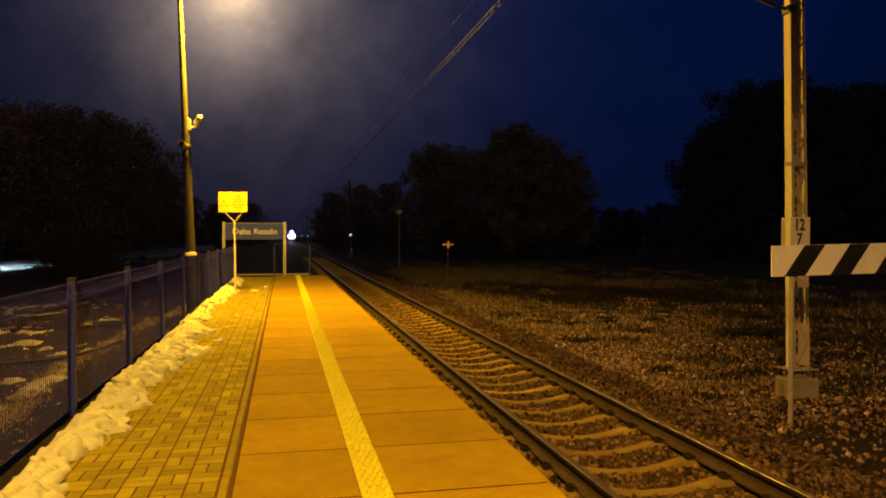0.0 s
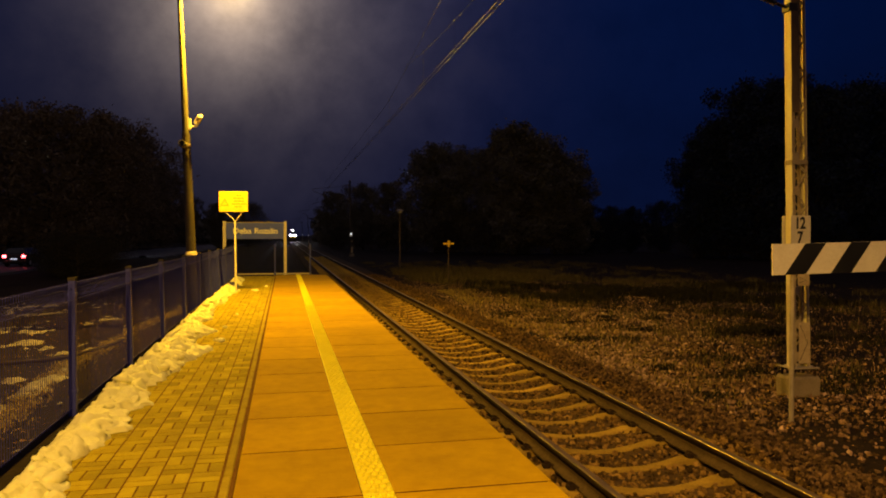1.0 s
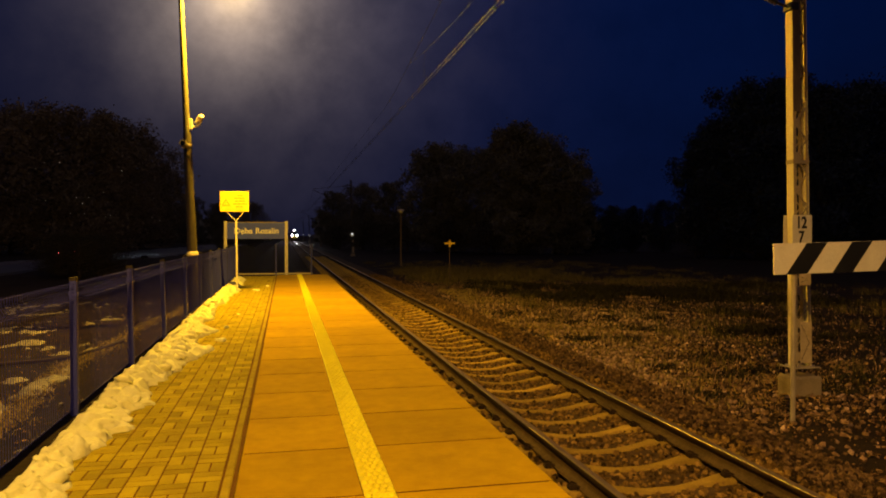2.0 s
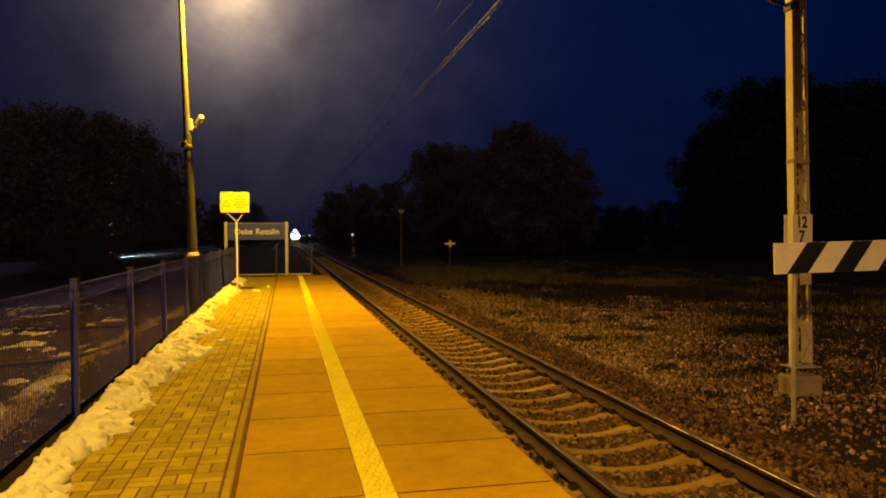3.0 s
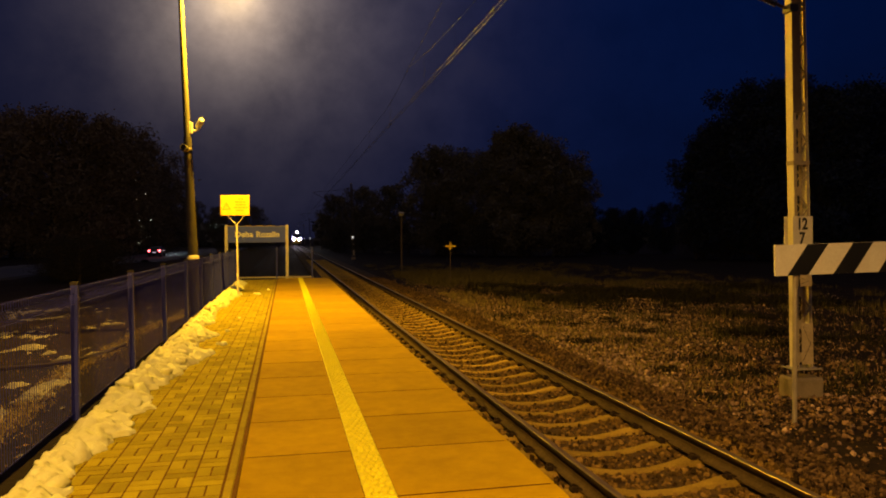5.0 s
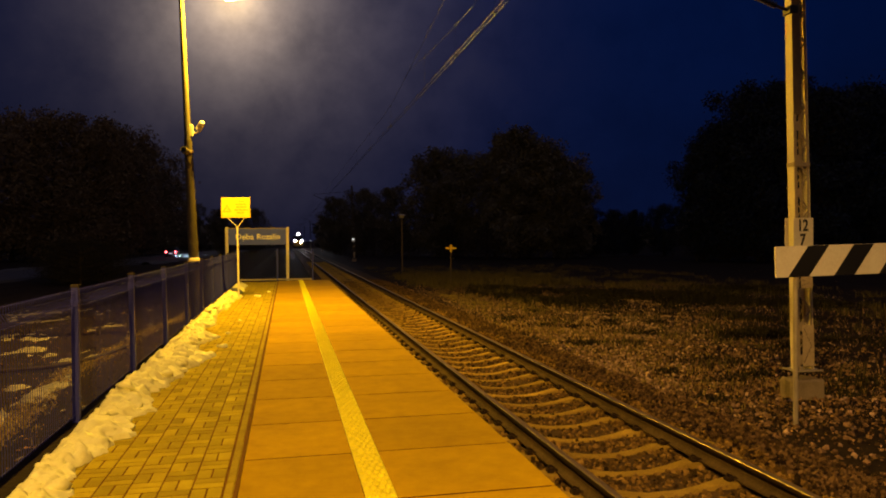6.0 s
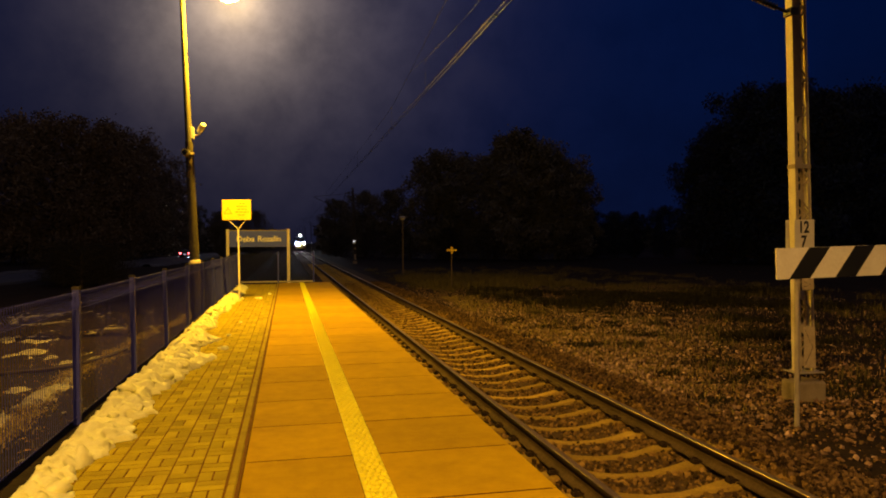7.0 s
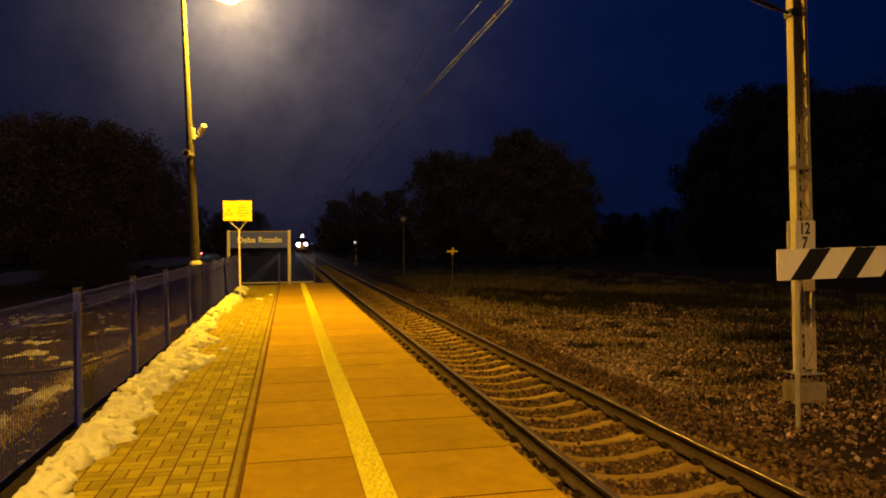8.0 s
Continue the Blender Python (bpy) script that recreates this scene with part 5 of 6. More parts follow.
# ---------------------------------------------------------------- trees
def tree_meshes(seed, h, spread, leaves, leaf=FOLIAGE, fine=1.0):
    """Trunk with limbs, and a crown of leaf sprays gathered in uneven clumps from near the ground to the top."""
    r = np.random.default_rng(seed)
    wood = Build()
    trunk = [(0, 0, -0.4)]
    for k in range(1, 7):
        trunk.append((r.normal(0, 0.03) * h * 0.2 * k / 6, r.normal(0, 0.03) * h * 0.2 * k / 6, h * 0.85 * k / 6))
    wood.path(trunk, [0.024 * h * (1 - 0.14 * k) for k in range(7)], 8)
    tips, size = [], []
    for k in range(46):
        z = h * (0.08 + 0.80 * (k + r.random()) / 46)
        f = z / h
        wide = spread * (0.62 + 0.38 * math.sin(math.pi * min(1, f / 0.55) / 2)) * math.sqrt(max(0.04, 1 - max(0.0, (f - 0.45) / 0.58) ** 2))
        az = 2.4 * k + r.normal(0, 0.4)
        ln = wide * r.uniform(0.62, 1.0)
        a = Vector((0, 0, max(0.2, z - 0.25 * ln)))
        m = a + Vector((math.cos(az) * ln * 0.5, math.sin(az) * ln * 0.5, ln * 0.14))
        e = Vector((math.cos(az) * ln, math.sin(az) * ln, z + ln * 0.08))
        wood.path([a, m, e], [0.006 * h, 0.004 * h, 0.0015 * h], 4)
        tips += [m, e]
        size += [spread * r.uniform(0.24, 0.34), spread * r.uniform(0.16, 0.30)]
    for _ in range(8):
        tips.append(Vector((r.normal(0, spread * 0.16), r.normal(0, spread * 0.16), h * r.uniform(0.82, 0.95))))
        size.append(spread * r.uniform(0.14, 0.22))
    c, size = np.array([tuple(t) for t in tips]), np.array(size)
    pick = r.integers(0, len(c), leaves)
    d = r.normal(size=(leaves, 3))
    d /= np.linalg.norm(d, axis=1)[:, None]
    # dense within, thinning out to single sprays at the edge
    out = np.where(r.random(leaves) < 0.8, 1.04 * r.random(leaves) ** 0.45, np.minimum(np.abs(r.normal(0, 0.75, leaves)), 1.5))
    p = c[pick] + d * (size[pick] * out)[:, None]
    p[:, 2] = np.clip(p[:, 2], 0.15, h * 1.02)
    s = r.uniform(0.005, 0.014, leaves) * h * fine
    u = r.normal(size=(leaves, 3))
    u /= np.linalg.norm(u, axis=1)[:, None]
    w = np.cross(u, r.normal(size=(leaves, 3)))
    w /= np.linalg.norm(w, axis=1)[:, None]
    v = np.stack([p - u * s[:, None], p - w * s[:, None] * 0.6, p + u * s[:, None], p + w * s[:, None] * 0.6], 1)
    f = np.arange(leaves * 4).reshape(-1, 4)
    return mesh_of("trunk", wood, BARK, 50), big_mesh("crown", v.reshape(-1, 3), f, leaf)


TREE_KINDS = [tree_meshes(s, 12.0, sp, 21000, FOLIAGE, 0.95) for s, sp in ((11, 4.4), (23, 3.8), (37, 4.9), (51, 3.2))]
TREE_KINDS += [tree_meshes(s, 12.0, sp, 34000, SHADED_LEAF, 0.78) for s, sp in ((81, 3.2), (87, 3.9), (93, 4.6))]
TREE_KINDS += [tree_meshes(s, 12.0, sp, 25000, HAZED_LEAF, 0.85) for s, sp in ((12, 4.4), (24, 3.8), (38, 4.9))]
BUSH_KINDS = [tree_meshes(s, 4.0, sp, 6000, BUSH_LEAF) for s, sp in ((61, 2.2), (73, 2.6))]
# x, y, height, kind
TREES = [
    (-42.4, 108, 19.4, 7),
    (-37.6, 112, 21.1, 8),
    (-30.4, 106, 20.4, 9),
    (-27.6, 110, 20.7, 7),
    (-25.7, 118, 21.1, 8),
    (-27.6, 150, 22.3, 9),
    (-25.9, 165, 18.4, 8),
    (-21.7, 178, 13.2, 3),
    (-10.6, 128, 8.6, 3),
    (-6.6, 142, 9.0, 0),
    (7.8, 120, 10.0, 3),
    (11.9, 112, 10.6, 1),
    (15.4, 104, 10.6, 3),
    (18.8, 90, 14.2, 1),
    (21.6, 92, 14.3, 0),
    (25.2, 86, 14.0, 1),
    (26.6, 80, 16.0, 3),
    (28.4, 82, 15.2, 1),
    (31.0, 80, 12.9, 1),
    (33.8, 82, 11.2, 3),
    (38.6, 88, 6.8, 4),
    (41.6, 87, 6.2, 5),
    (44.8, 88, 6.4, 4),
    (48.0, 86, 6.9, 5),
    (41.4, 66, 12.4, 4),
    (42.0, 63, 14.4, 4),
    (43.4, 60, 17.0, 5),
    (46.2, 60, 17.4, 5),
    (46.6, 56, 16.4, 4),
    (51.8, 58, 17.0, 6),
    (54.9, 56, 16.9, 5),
]


BUSHES = [
    (-13.1, 47, 2.6),
    (-13.4, 48.5, 3.0),
    (-13.8, 49.4, 2.7),
    (-12.4, 48.0, 2.7),
    (-11.1, 50.4, 2.6),
    (-10.9, 47.6, 2.5),
    (-12.0, 50.0, 2.7),
    (-13.2, 50, 2.6),
    (-12.6, 51, 2.6),
    (-11.5, 49, 2.6),
    (-14.1, 52, 2.6),
    (-11.8, 46, 2.6),
    (-12.8, 53, 2.6),
    (8.0, 110, 3.8),
    (11.9, 100, 4.1),
    (15.4, 92, 5.1),
    (19.2, 86, 4.2),
    (22.5, 80, 4.1),
    (26.6, 78, 3.5),
    (31.4, 78, 3.8),
    (37.5, 84, 2.9),
    (39.9, 65, 3.6),
    (41.3, 62, 3.6),
    (43.2, 58, 3.5),
    (44.9, 56, 3.7),
    (48.7, 55, 3.7),
    (-38.1, 106, 2.6),
    (-32.7, 106, 2.6),
    (-28.4, 108, 2.6),
    (-25.0, 116, 2.6),
]


def make_trees():
    for k, (x, y, h, kind) in enumerate(TREES):
        t = empty("tree", (x, y, float(ground_z(x, y))), 73 * k)
        c = h / 12.0
        for name, me in zip(("trunk", "crown"), TREE_KINDS[kind]):
            ob = new(name, me)
            ob.parent = t
            ob.matrix_basis = Matrix.Diagonal((c * 1.1, c * 1.1, c, 1))
        tagged(t, "tall dense tree, dark against the night sky", "tree", "trees round the station")
    for k, (x, y, h) in enumerate(BUSHES):
        t = empty("bush", (x, y, float(ground_z(x, y))), 51 * k)
        c = h / 4.0
        for name, me in zip(("stem", "crown"), BUSH_KINDS[k % 2]):
            ob = new(name, me)
            ob.parent = t
            ob.matrix_basis = Matrix.Diagonal((c * 1.2, c * 1.2, c, 1))
        tagged(t, "dense dark bush on open ground", "bush", "bushes beyond the fence")


make_trees()


def make_far_woods():
    """A distant belt of woodland round the horizon."""
    n = 30000
    az = rng.uniform(-1.3, 1.3, n)
    d = rng.uniform(235, 300, n)
    x, y = np.sin(az) * d, np.cos(az) * d
    keep = np.abs(x - AXIS) > 7.5
    az, x, y = az[keep], x[keep], y[keep]
    n = len(x)
    crest = 8.5 + 2.2 * np.sin(az * 23) + 1.5 * np.sin(az * 57 + 1) + 0.8 * np.sin(az * 131)
    z = crest * rng.random(n) ** 0.7 - 0.9
    s = rng.uniform(0.8, 2.0, n)
    u, w = rng.normal(size=(n, 3)), rng.normal(size=(n, 3))
    u /= np.linalg.norm(u, axis=1)[:, None]
    w = np.cross(u, w)
    w /= np.linalg.norm(w, axis=1)[:, None]
    p = np.stack([x, y, z], 1)
    v = np.stack([p - u * s[:, None], p - w * s[:, None] * 0.6, p + u * s[:, None], p + w * s[:, None] * 0.6], 1)
    tagged(new("far_woods", big_mesh("far_woods", v.reshape(-1, 3), np.arange(4 * n).reshape(-1, 4), FOLIAGE)), "distant dark woodland along the horizon", "woods", kind="stuff")


make_far_woods()


# ---------------------------------------------------------------- road and car
ROAD = [(-24.0, -50.0), (-22.0, 12.0), (-20.8, 40.0), (-19.8, 64.9), (-18.9, 85.7), (-18.2, 97.3), (-17.4, 120.5), (-16.4, 143.6), (-13.0, 210.0)]
ROAD_Z = -0.78


def make_road():
    b = Build()
    vs, fs = [], []
    for k, (x, y) in enumerate(ROAD):
        a = Vector(ROAD[max(k - 1, 0)])
        c = Vector(ROAD[min(k + 1, len(ROAD) - 1)])
        d = (c - a).normalized()
        nx, ny = d.y, -d.x
        for s, z in ((-2.9, -0.96), (-2.8, ROAD_Z), (2.8, ROAD_Z), (2.9, -0.96)):
            vs.append((x + nx * s, y + ny * s, z))
    for k in range(len(ROAD) - 1):
        for i in range(3):
            fs.append((4 * k + i, 4 * k + i + 1, 4 * k + 5 + i, 4 * k + 4 + i))
    b.add(vs, fs)
    tagged(new("road", mesh_of("road", b, ASPHALT)), "narrow road with packed snow behind the platform", "road", kind="structure")
    # snow left on the verges
    for side in (-1, 1):
        b = Build()
        vs, fs = [], []
        for k in range(160):
            t = k / 159 * (len(ROAD) - 1.001)
            i, u = int(t), t - int(t)
            a, c = Vector(ROAD[i]), Vector(ROAD[i + 1])
            p, d = a.lerp(c, u), (c - a).normalized()
            nrm = Vector((d.y, -d.x))
            w = 0.9 + 0.4 * math.sin(k * 1.7) + 0.3 * math.sin(k * 0.6)
            for s, z in ((2.95, -0.93), (3.05 + 0.2 * w, -0.70), (3.3 + 0.7 * w, -0.68), (3.6 + 1.2 * w, -0.98)):
                q = p + nrm * (s * side)
                vs.append((q.x, q.y, z + 0.05 * math.sin(k * 2.3 + s)))
        for k in range(159):
            if vs[4 * k][1] < (86 if side > 0 else 46):
                continue
            for i in range(3):
                fs.append((4 * k + i, 4 * k + i + 1, 4 * k + 5 + i, 4 * k + 4 + i))
        b.add(vs, fs)
        tagged(new("verge_snow", mesh_of("verge_snow", b, VERGE_SNOW, 60)), "low ridge of ploughed snow along the road verge", "snow bank", "snow along the road")


make_road()


def make_car():
    car = empty("car", (0, 0, 0))
    tagged(car, "dark hatchback car with red tail lights lit", "car")
    # side outline along y (front at +y), width tapering in the cabin
    low = [(-2.0, 0.35), (-2.08, 0.62), (-2.0, 0.95), (-1.2, 1.0), (0.6, 0.98), (1.75, 0.82), (2.05, 0.62), (2.02, 0.35), (1.75, 0.22), (-1.8, 0.22)]
    b = Build()
    n = len(low)
    vs = []
    for x, c in ((-0.86, 0.97), (-0.80, 1.0), (0.80, 1.0), (0.86, 0.97)):
        for y, z in low:
            vs.append((x, y * c, 0.22 + (z - 0.22) * (c if abs(x) > 0.83 else 1)))
    fs = []
    for k in range(3):
        for i in range(n):
            j = (i + 1) % n
            fs.append((k * n + i, k * n + j, (k + 1) * n + j, (k + 1) * n + i))
    fs += [tuple(range(n)), tuple(range(3 * n, 4 * n))]
    b.add(vs, fs)
    part("body", b, CAR_PAINT, car, smooth=35)
    b = Build()
    base = [(-1.98, 0.95), (-1.62, 1.42), (-0.2, 1.48), (0.35, 1.40), (1.15, 0.94)]
    vs = []
    for s in (-1, 1):
        for (y, z) in base:
            vs.append((s * (0.80 if z < 1 else 0.60), y, z))
    fs = [(i, i + 1, 5 + i + 1, 5 + i) for i in range(4)] + [(0, 1, 2, 3, 4), (5, 6, 7, 8, 9), (0, 4, 9, 5)]
    b.add(vs, fs)
    part("cabin", b, CAR_PAINT, car, smooth=30)
    b = Build().add([(-0.62, -1.955, 1.03), (0.62, -1.955, 1.03), (0.52, -1.665, 1.38), (-0.52, -1.665, 1.38), (-0.62, -1.93, 1.01), (0.62, -1.93, 1.01), (0.52, -1.64, 1.36), (-0.52, -1.64, 1.36)],
                    [(0, 1, 2, 3), (7, 6, 5, 4), (0, 4, 5, 1), (1, 5, 6, 2), (2, 6, 7, 3), (3, 7, 4, 0)])
    part("rear_window", b, GLASS_DARK, car)
    for s in (-1, 1):
        b = Build().add([(s * 0.77, -1.45, 1.02), (s * 0.77, 0.85, 1.02), (s * 0.63, 0.25, 1.37), (s * 0.63, -1.35, 1.37), (s * 0.74, -1.45, 1.02), (s * 0.74, 0.85, 1.02), (s * 0.60, 0.25, 1.37), (s * 0.60, -1.35, 1.37)],
                        [(0, 1, 2, 3), (7, 6, 5, 4), (0, 4, 5, 1), (1, 5, 6, 2), (2, 6, 7, 3), (3, 7, 4, 0)])
        part("side_window", b, GLASS_DARK, car)
        part("tail_light", Build().box(s * 0.68 - 0.13, -2.10, 0.72, s * 0.68 + 0.13, -2.02, 0.90, 0.02), TAIL_RED, car, "glowing red tail light")
        lamp = part("headlight", Build().box(s * 0.62 - 0.17, 1.90, 0.52, s * 0.62 + 0.17, 2.05, 0.74, 0.015), GLASS_DARK, car, "headlight unit with a lit low beam")
        # unseen tube added ahead of the headlight to narrow its beam
        tube = Build()
        for x0, z0, x1, z1 in ((-0.14, 0.045, 0.14, 0.055), (-0.14, -0.055, 0.14, -0.045), (-0.14, -0.045, -0.13, 0.045), (0.13, -0.045, 0.14, 0.045)):
            tube.box(x0, -0.05, z0, x1, 0.66, z1)
        tube.box(-0.13, -0.05, -0.045, 0.13, -0.04, 0.045)
        t = part("beam_shroud", tube, BLACK_PAINT, lamp)
        t.matrix_basis = pose(s * 0.62, 2.06, 0.64, -7.5, 0, 0)
        t = part("low_beam", Build().box(-0.125, 0.004, -0.03, 0.125, 0.010, 0.03), CAR_BEAM, lamp, "lit white low beam")
        t.matrix_basis = pose(s * 0.62, 2.06, 0.64, -7.5, 0, 0)
        part("mirror", Build().box(s * 0.93 - 0.09, 0.55, 0.98, s * 0.93 + 0.09, 0.66, 1.10, 0.02), CAR_PAINT, car)
        for y in (-1.28, 1.28):
            w = empty("wheel", (s * 0.77, y, 0.31))
            w.parent = car
            b = Build()
            b.tube((-0.09, 0, 0), (0.09, 0, 0), 0.31, n=20)
            part("tyre", b, RUBBER, w, smooth=50)
            part("rim", Build().tube((s * 0.06, 0, 0), (s * 0.095, 0, 0), 0.20, n=16), RIM, w)
    part("number_plate", Build().box(-0.24, -2.105, 0.56, 0.24, -2.09, 0.66, 0.004), PLATE_LIGHT, car, "pale lit number plate")
    part("bumper", Build().box(-0.84, -2.12, 0.32, 0.84, -1.95, 0.50, 0.03), BLACK_PAINT, car)
    return car


CAR = make_car()


# ---------------------------------------------------------------- train
def beam_tube(x):
    """Open tube added round an extra emitter, narrowing its beam."""
    b = Build()
    n, vs, fs = 14, [], []
    for y, r in ((-0.01, 0.056), (-1.0, 0.056), (-1.0, 0.068), (-0.01, 0.068)):
        vs += [(x + r * math.cos(2 * math.pi * i / n), y, 1.55 + r * math.sin(2 * math.pi * i / n)) for i in range(n)]
    for k in range(4):
        for i in range(n):
            j = (i + 1) % n
            fs.append((k * n + i, k * n + j, ((k + 1) % 4) * n + j, ((k + 1) % 4) * n + i))
    return b.add(vs, fs)


def make_train():
    train = empty("train", (AXIS, 0, RAIL_Z))
    tagged(train, "electric train approaching with white headlights lit", "train")
    outline = [(-1.40, 1.05), (-1.44, 1.5), (-1.44, 2.9), (-1.30, 3.45), (-0.9, 3.75), (0, 3.88), (0.9, 3.75), (1.30, 3.45), (1.44, 2.9), (1.44, 1.5), (1.40, 1.05)]
    for c in range(3):
        y0 = 21.3 * c
        b = Build()
        n = len(outline)
        vs, fs = [], []
        stations = ((0.0, 0.90, 0.96), (0.35, 0.97, 0.99), (0.9, 1.0, 1.0), (20.7, 1.0, 1.0)) if c == 0 else ((0.0, 1.0, 1.0), (20.7, 1.0, 1.0))
        for y, sx, sz in stations:
            vs += [(x * sx, y0 + y, 1.05 + (z - 1.05) * sz) for x, z in outline]
        for k in range(len(stations) - 1):
            for i in range(n):
                j = (i + 1) % n
                fs.append((k * n + i, k * n + j, (k + 1) * n + j, (k + 1) * n + i))
        fs += [tuple(range(n)), tuple(range((len(stations) - 1) * n, len(stations) * n))]
        b.add(vs, fs)
        body = part("car_body", b, TRAIN_BLUE, train, smooth=30)
        for s in (-1, 1):
            for k in range(9):
                part("window", Build().box(s * 1.43 - 0.02, y0 + 2.2 + 2.0 * k, 1.95, s * 1.43 + 0.02, y0 + 3.5 + 2.0 * k, 2.85, 0.01), GLASS_DARK, body)
        for y in (3.2, 17.4):
            bogie = part("bogie", Build().box(-1.15, y0 + y - 1.7, 0.35, 1.15, y0 + y + 1.7, 0.85, 0.05), UNDERFRAME, train)
            for dy in (-1.25, 1.25):
                for s in (-1, 1):
                    part("wheel", Build().tube((s * 0.68, y0 + y + dy, 0.46), (s * 0.81, y0 + y + dy, 0.46), 0.46, n=18), RUST, bogie)
    part("front_skirt", Build().box(-1.25, -0.06, 0.62, 1.25, 0.12, 1.20, 0.04), TRAIN_YELLOW, train)
    part("front_band", Build().box(-1.22, -0.03, 1.22, 1.22, 0.05, 2.20, 0.03), TRAIN_YELLOW, train)
    for x in (-0.62, 0.62):
        part("windscreen", Build().box(x - 0.50, -0.03, 2.35, x + 0.50, 0.05, 3.20, 0.02), GLASS_DARK, train)
    for s in (-1, 1):
        part("buffer", Build().tube((s * 0.875, -0.55, 1.05), (s * 0.875, 0.0, 1.05), 0.10, n=12).tube((s * 0.875, -0.60, 1.05), (s * 0.875, -0.55, 1.05), 0.22, n=16), UNDERFRAME, train)
        part("headlight", Build().tube((s * 0.88, -0.10, 2.06), (s * 0.88, 0.0, 2.06), 0.22, 0.25, n=16), TRAIN_BEAM, train, "glaring white headlight")
        # extra emitters added low on the front, for streaks of light on the rails
        lamp = part("beam_tube", beam_tube(s * 0.5), BLACK_PAINT, train)
        part("high_beam", Build().tube((s * 0.5, -0.108, 1.55), (s * 0.5, -0.10, 1.55), 0.05, n=14), TRAIN_SPOT, lamp, "extra narrow emitter added to make the rails glint")
    part("top_headlight", Build().tube((0, -0.08, 3.98), (0, 0.2, 3.98), 0.24, 0.26, n=16), TRAIN_TOP_BEAM, train, "glaring upper headlight")
    part("top_light_housing", Build().box(-0.32, 0.16, 3.66, 0.32, 0.7, 4.28, 0.05), TRAIN_BLUE, train)
    return train


TRAIN = make_train()


# ---------------------------------------------------------------- platform pieces
def make_slabs():
    """Tinted slabs with a yellow tactile strip let into each."""
    y0 = SLAB_Y0
    strip0, strip1 = 0.472, 0.671
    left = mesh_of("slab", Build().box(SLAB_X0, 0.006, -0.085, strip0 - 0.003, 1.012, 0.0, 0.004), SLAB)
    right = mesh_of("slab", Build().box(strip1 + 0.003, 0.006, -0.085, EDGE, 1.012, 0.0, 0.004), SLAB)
    b = Build().box(strip0, 0.003, -0.08, strip1, 1.024, 0.002, 0.002)
    rows = 13
    for j in range(rows):
        for i in range(3 if j % 2 else 4):
            x, y = strip0 + 0.0245 + 0.050 * (i + (0.5 if j % 2 else 0.0)), 0.003 + 1.02 * (j + 0.5) / rows
            ring = [(x + 0.0205 * math.cos(t), y + 0.0205 * math.sin(t), 0.002) for t in [k * math.pi / 4 for k in range(8)]]
            top = [(x + 0.0150 * math.cos(t), y + 0.0150 * math.sin(t), 0.0190) for t in [k * math.pi / 4 for k in range(8)]]
            b.add(ring + top, [(k, (k + 1) % 8, 8 + (k + 1) % 8, 8 + k) for k in range(8)] + [tuple(range(8, 16))])
    strip = mesh_of("tactile_tile", b, TACTILE)
    k = -18
    while y0 + 1.03 * k < END_Y - 0.5:
        y = y0 + 1.03 * k
        for name, me in (("slab", left), ("slab", right), ("tactile_tile", strip)):
            ob = new(name, me)
            ob.parent = PLATFORM
            dz = rng.uniform(-0.001, 0.0015)
            ob.matrix_basis = pose(0, y, dz, 0, 0, 0)
        k += 1


SLAB_Y0 = 4.47
make_slabs()


def make_kerb():
    me = mesh_of("kerb_stone", Build().box(SLAB_X0 - 0.087, 0.004, -0.09, SLAB_X0 - 0.030, 0.996, 0.004, 0.008), KERB)
    for k in range(-17, 26):
        ob = new("kerb_stone", me)
        ob.parent = PLATFORM
        ob.matrix_basis = pose(rng.uniform(-0.002, 0.002), 4.0 + k, rng.uniform(-0.002, 0.003))


make_kerb()


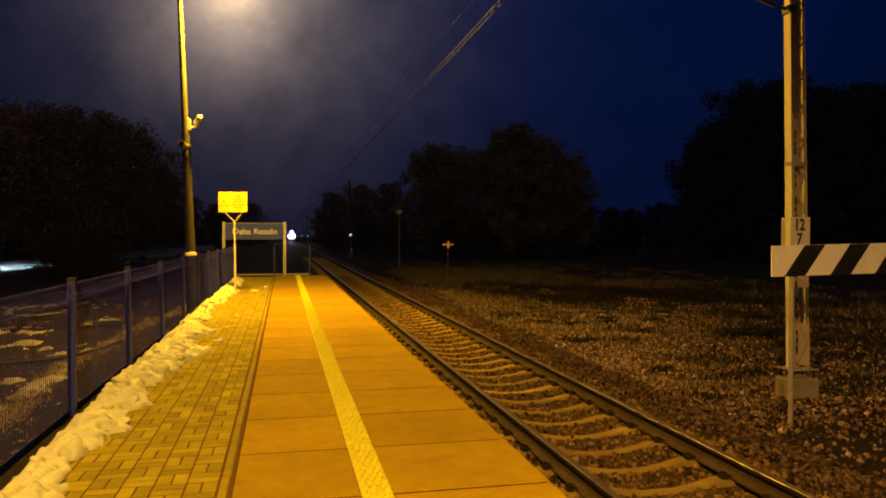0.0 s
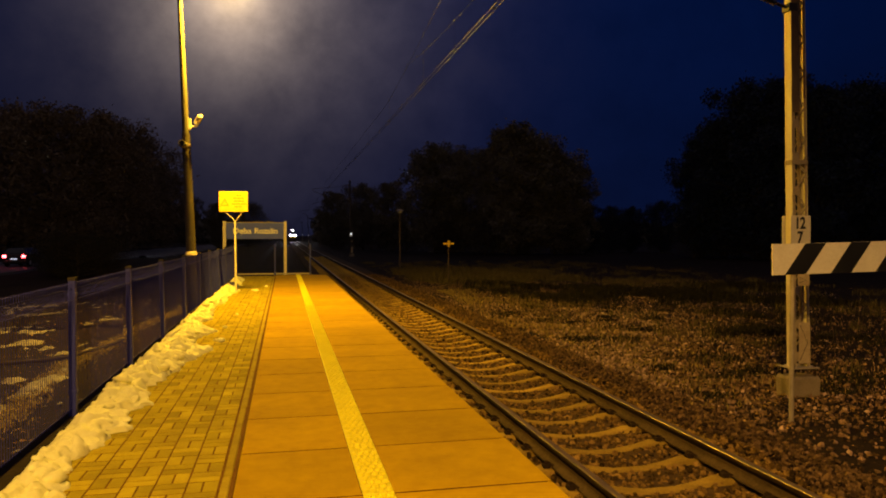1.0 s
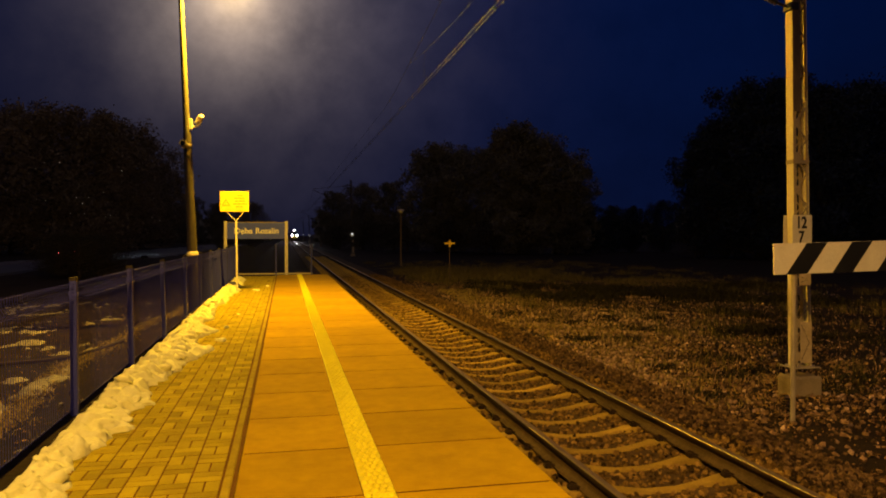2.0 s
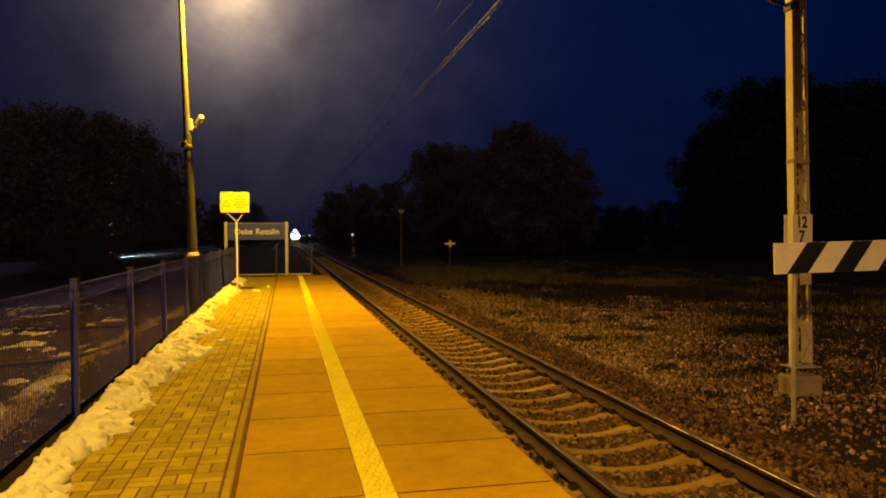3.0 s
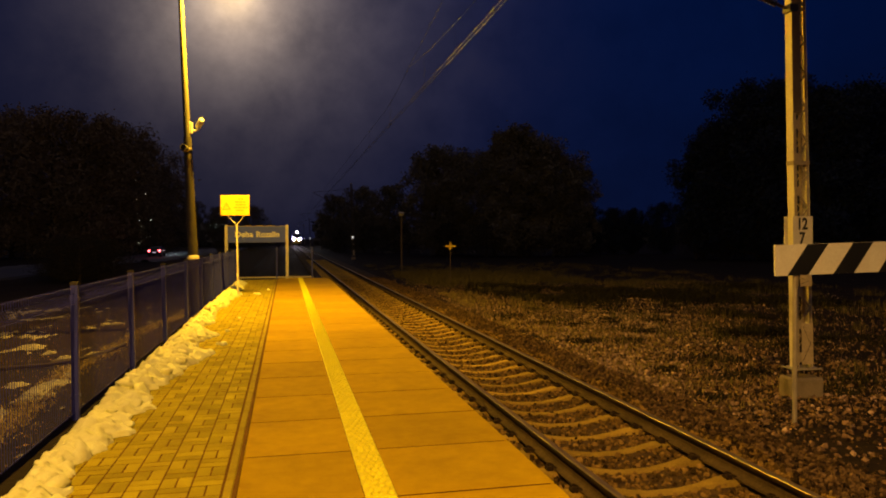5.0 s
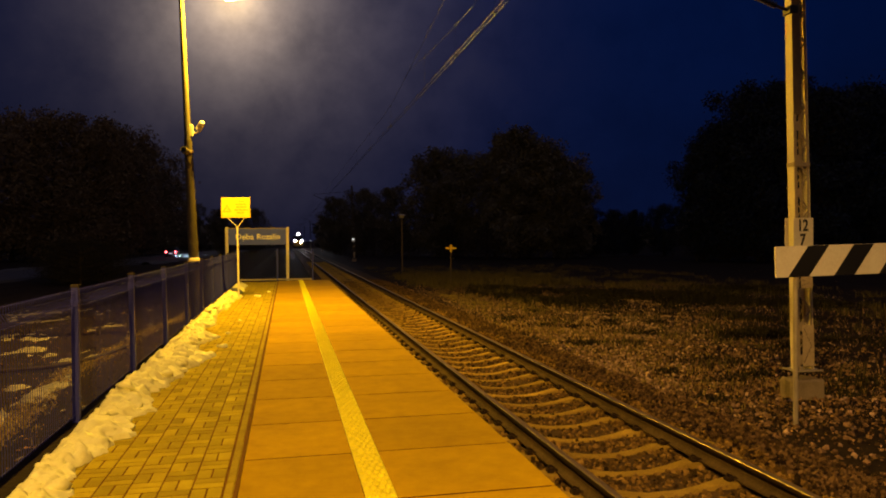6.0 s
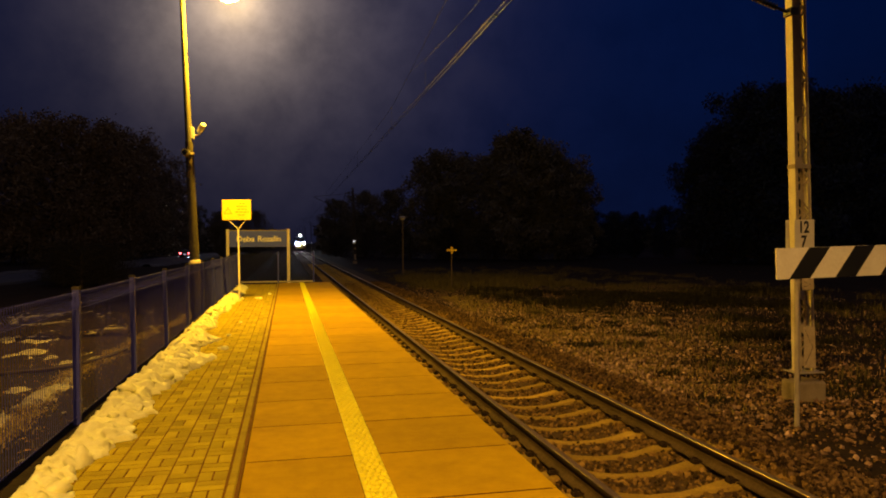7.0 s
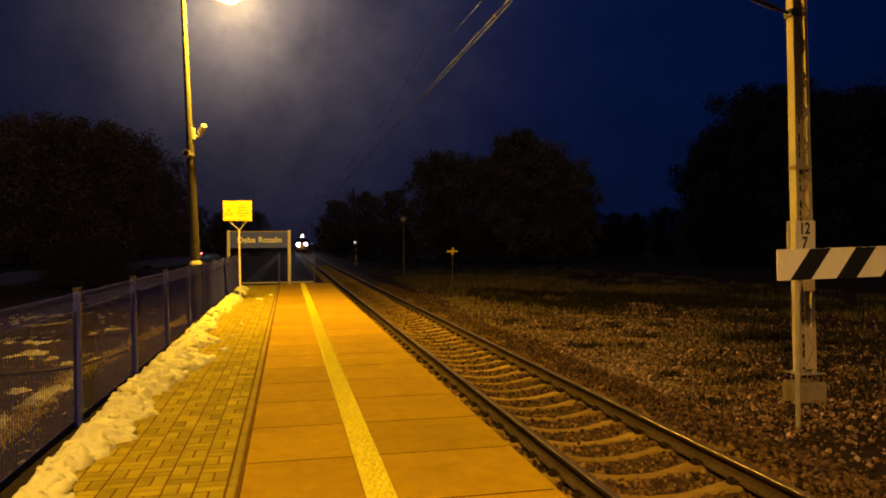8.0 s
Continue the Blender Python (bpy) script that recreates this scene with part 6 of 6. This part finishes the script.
def make_paving():
    """Block paving in basket weave, columns of paired blocks."""
    bl, bw = 0.2015, 0.1
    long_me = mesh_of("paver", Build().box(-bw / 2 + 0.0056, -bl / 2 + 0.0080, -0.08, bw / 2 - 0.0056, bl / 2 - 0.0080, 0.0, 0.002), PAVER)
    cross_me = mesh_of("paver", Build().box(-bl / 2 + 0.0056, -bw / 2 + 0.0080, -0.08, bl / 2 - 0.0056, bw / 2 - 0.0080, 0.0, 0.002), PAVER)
    x_right = SLAB_X0 - 0.100
    single, joined = [], Build()
    for c in range(6):
        xc = x_right - 0.2015 * (c + 0.5)
        k = 0
        y = -13.0 + (0.2015 if c % 2 else 0.0)
        while y < END_Y - 0.3:
            if k % 2 == 0:
                for s in (-1, 1):
                    single.append((0, xc + s * 0.0504, y + 0.1))
            else:
                for s in (0, 1):
                    single.append((1, xc, y + 0.05 + 0.1005 * s))
            y += 0.2015
            k += 1
    near = [p for p in single if 4.2 < p[2] < 8.6 and p[1] > -1.5]
    near = sorted(near, key=lambda p: p[2])[:300]
    chosen = set(near)
    for kind, x, y in single:
        dz, rx, ry = rng.uniform(-0.0006, 0.0020), rng.uniform(-0.4, 0.4), rng.uniform(-0.4, 0.4)
        m = pose(x, y, dz, rx, ry, rng.uniform(-0.5, 0.5))
        if (kind, x, y) in chosen:
            ob = new("paver", cross_me if kind else long_me)
            ob.parent = PLATFORM
            ob.matrix_basis = m
        else:
            hx, hy = (bl / 2 - 0.0056, bw / 2 - 0.0080) if kind else (bw / 2 - 0.0056, bl / 2 - 0.0080)
            joined.box(-hx, -hy, -0.08, hx, hy, 0.0, 0.002, m)
    me = bpy.data.meshes.new("paving")
    me.from_pydata(joined.v, [], joined.f)
    bm = bmesh.new()
    bm.from_mesh(me)
    bmesh.ops.recalc_face_normals(bm, faces=bm.faces)
    bm.to_mesh(me)
    bm.free()
    me.materials.append(PAVER)
    tagged(part("paving", me, PAVER, PLATFORM), kind="stuff")


make_paving()


# ---------------------------------------------------------------- what moves
def motions():
    # car on the road behind the platform
    stops = [(0.0, -20.4, 50.7), (1.2, -19.8, 64.9), (2.0, -19.5, 74.2), (3.0, -18.9, 85.7), (4.0, -18.2, 97.3), (5.0, -17.8, 108.9), (6.0, -17.4, 120.5), (7.0, -17.0, 132.1), (8.0, -16.4, 143.6)]
    rows = []
    for k, (t, x, y) in enumerate(stops):
        a, c = stops[max(k - 1, 0)], stops[min(k + 1, len(stops) - 1)]
        rows.append((t, pose(x, y, ROAD_Z, 0, 0, -math.degrees(math.atan2(c[1] - a[1], c[2] - a[2])))))
    walk(CAR, rows)
    # train coming in along the straight track
    walk(TRAIN, [(t, pose(AXIS, 174.0 + 15.0 * (8.0 - t), RAIL_Z)) for t in (0.0, 2.0, 4.0, 6.0, 8.0)])


motions()
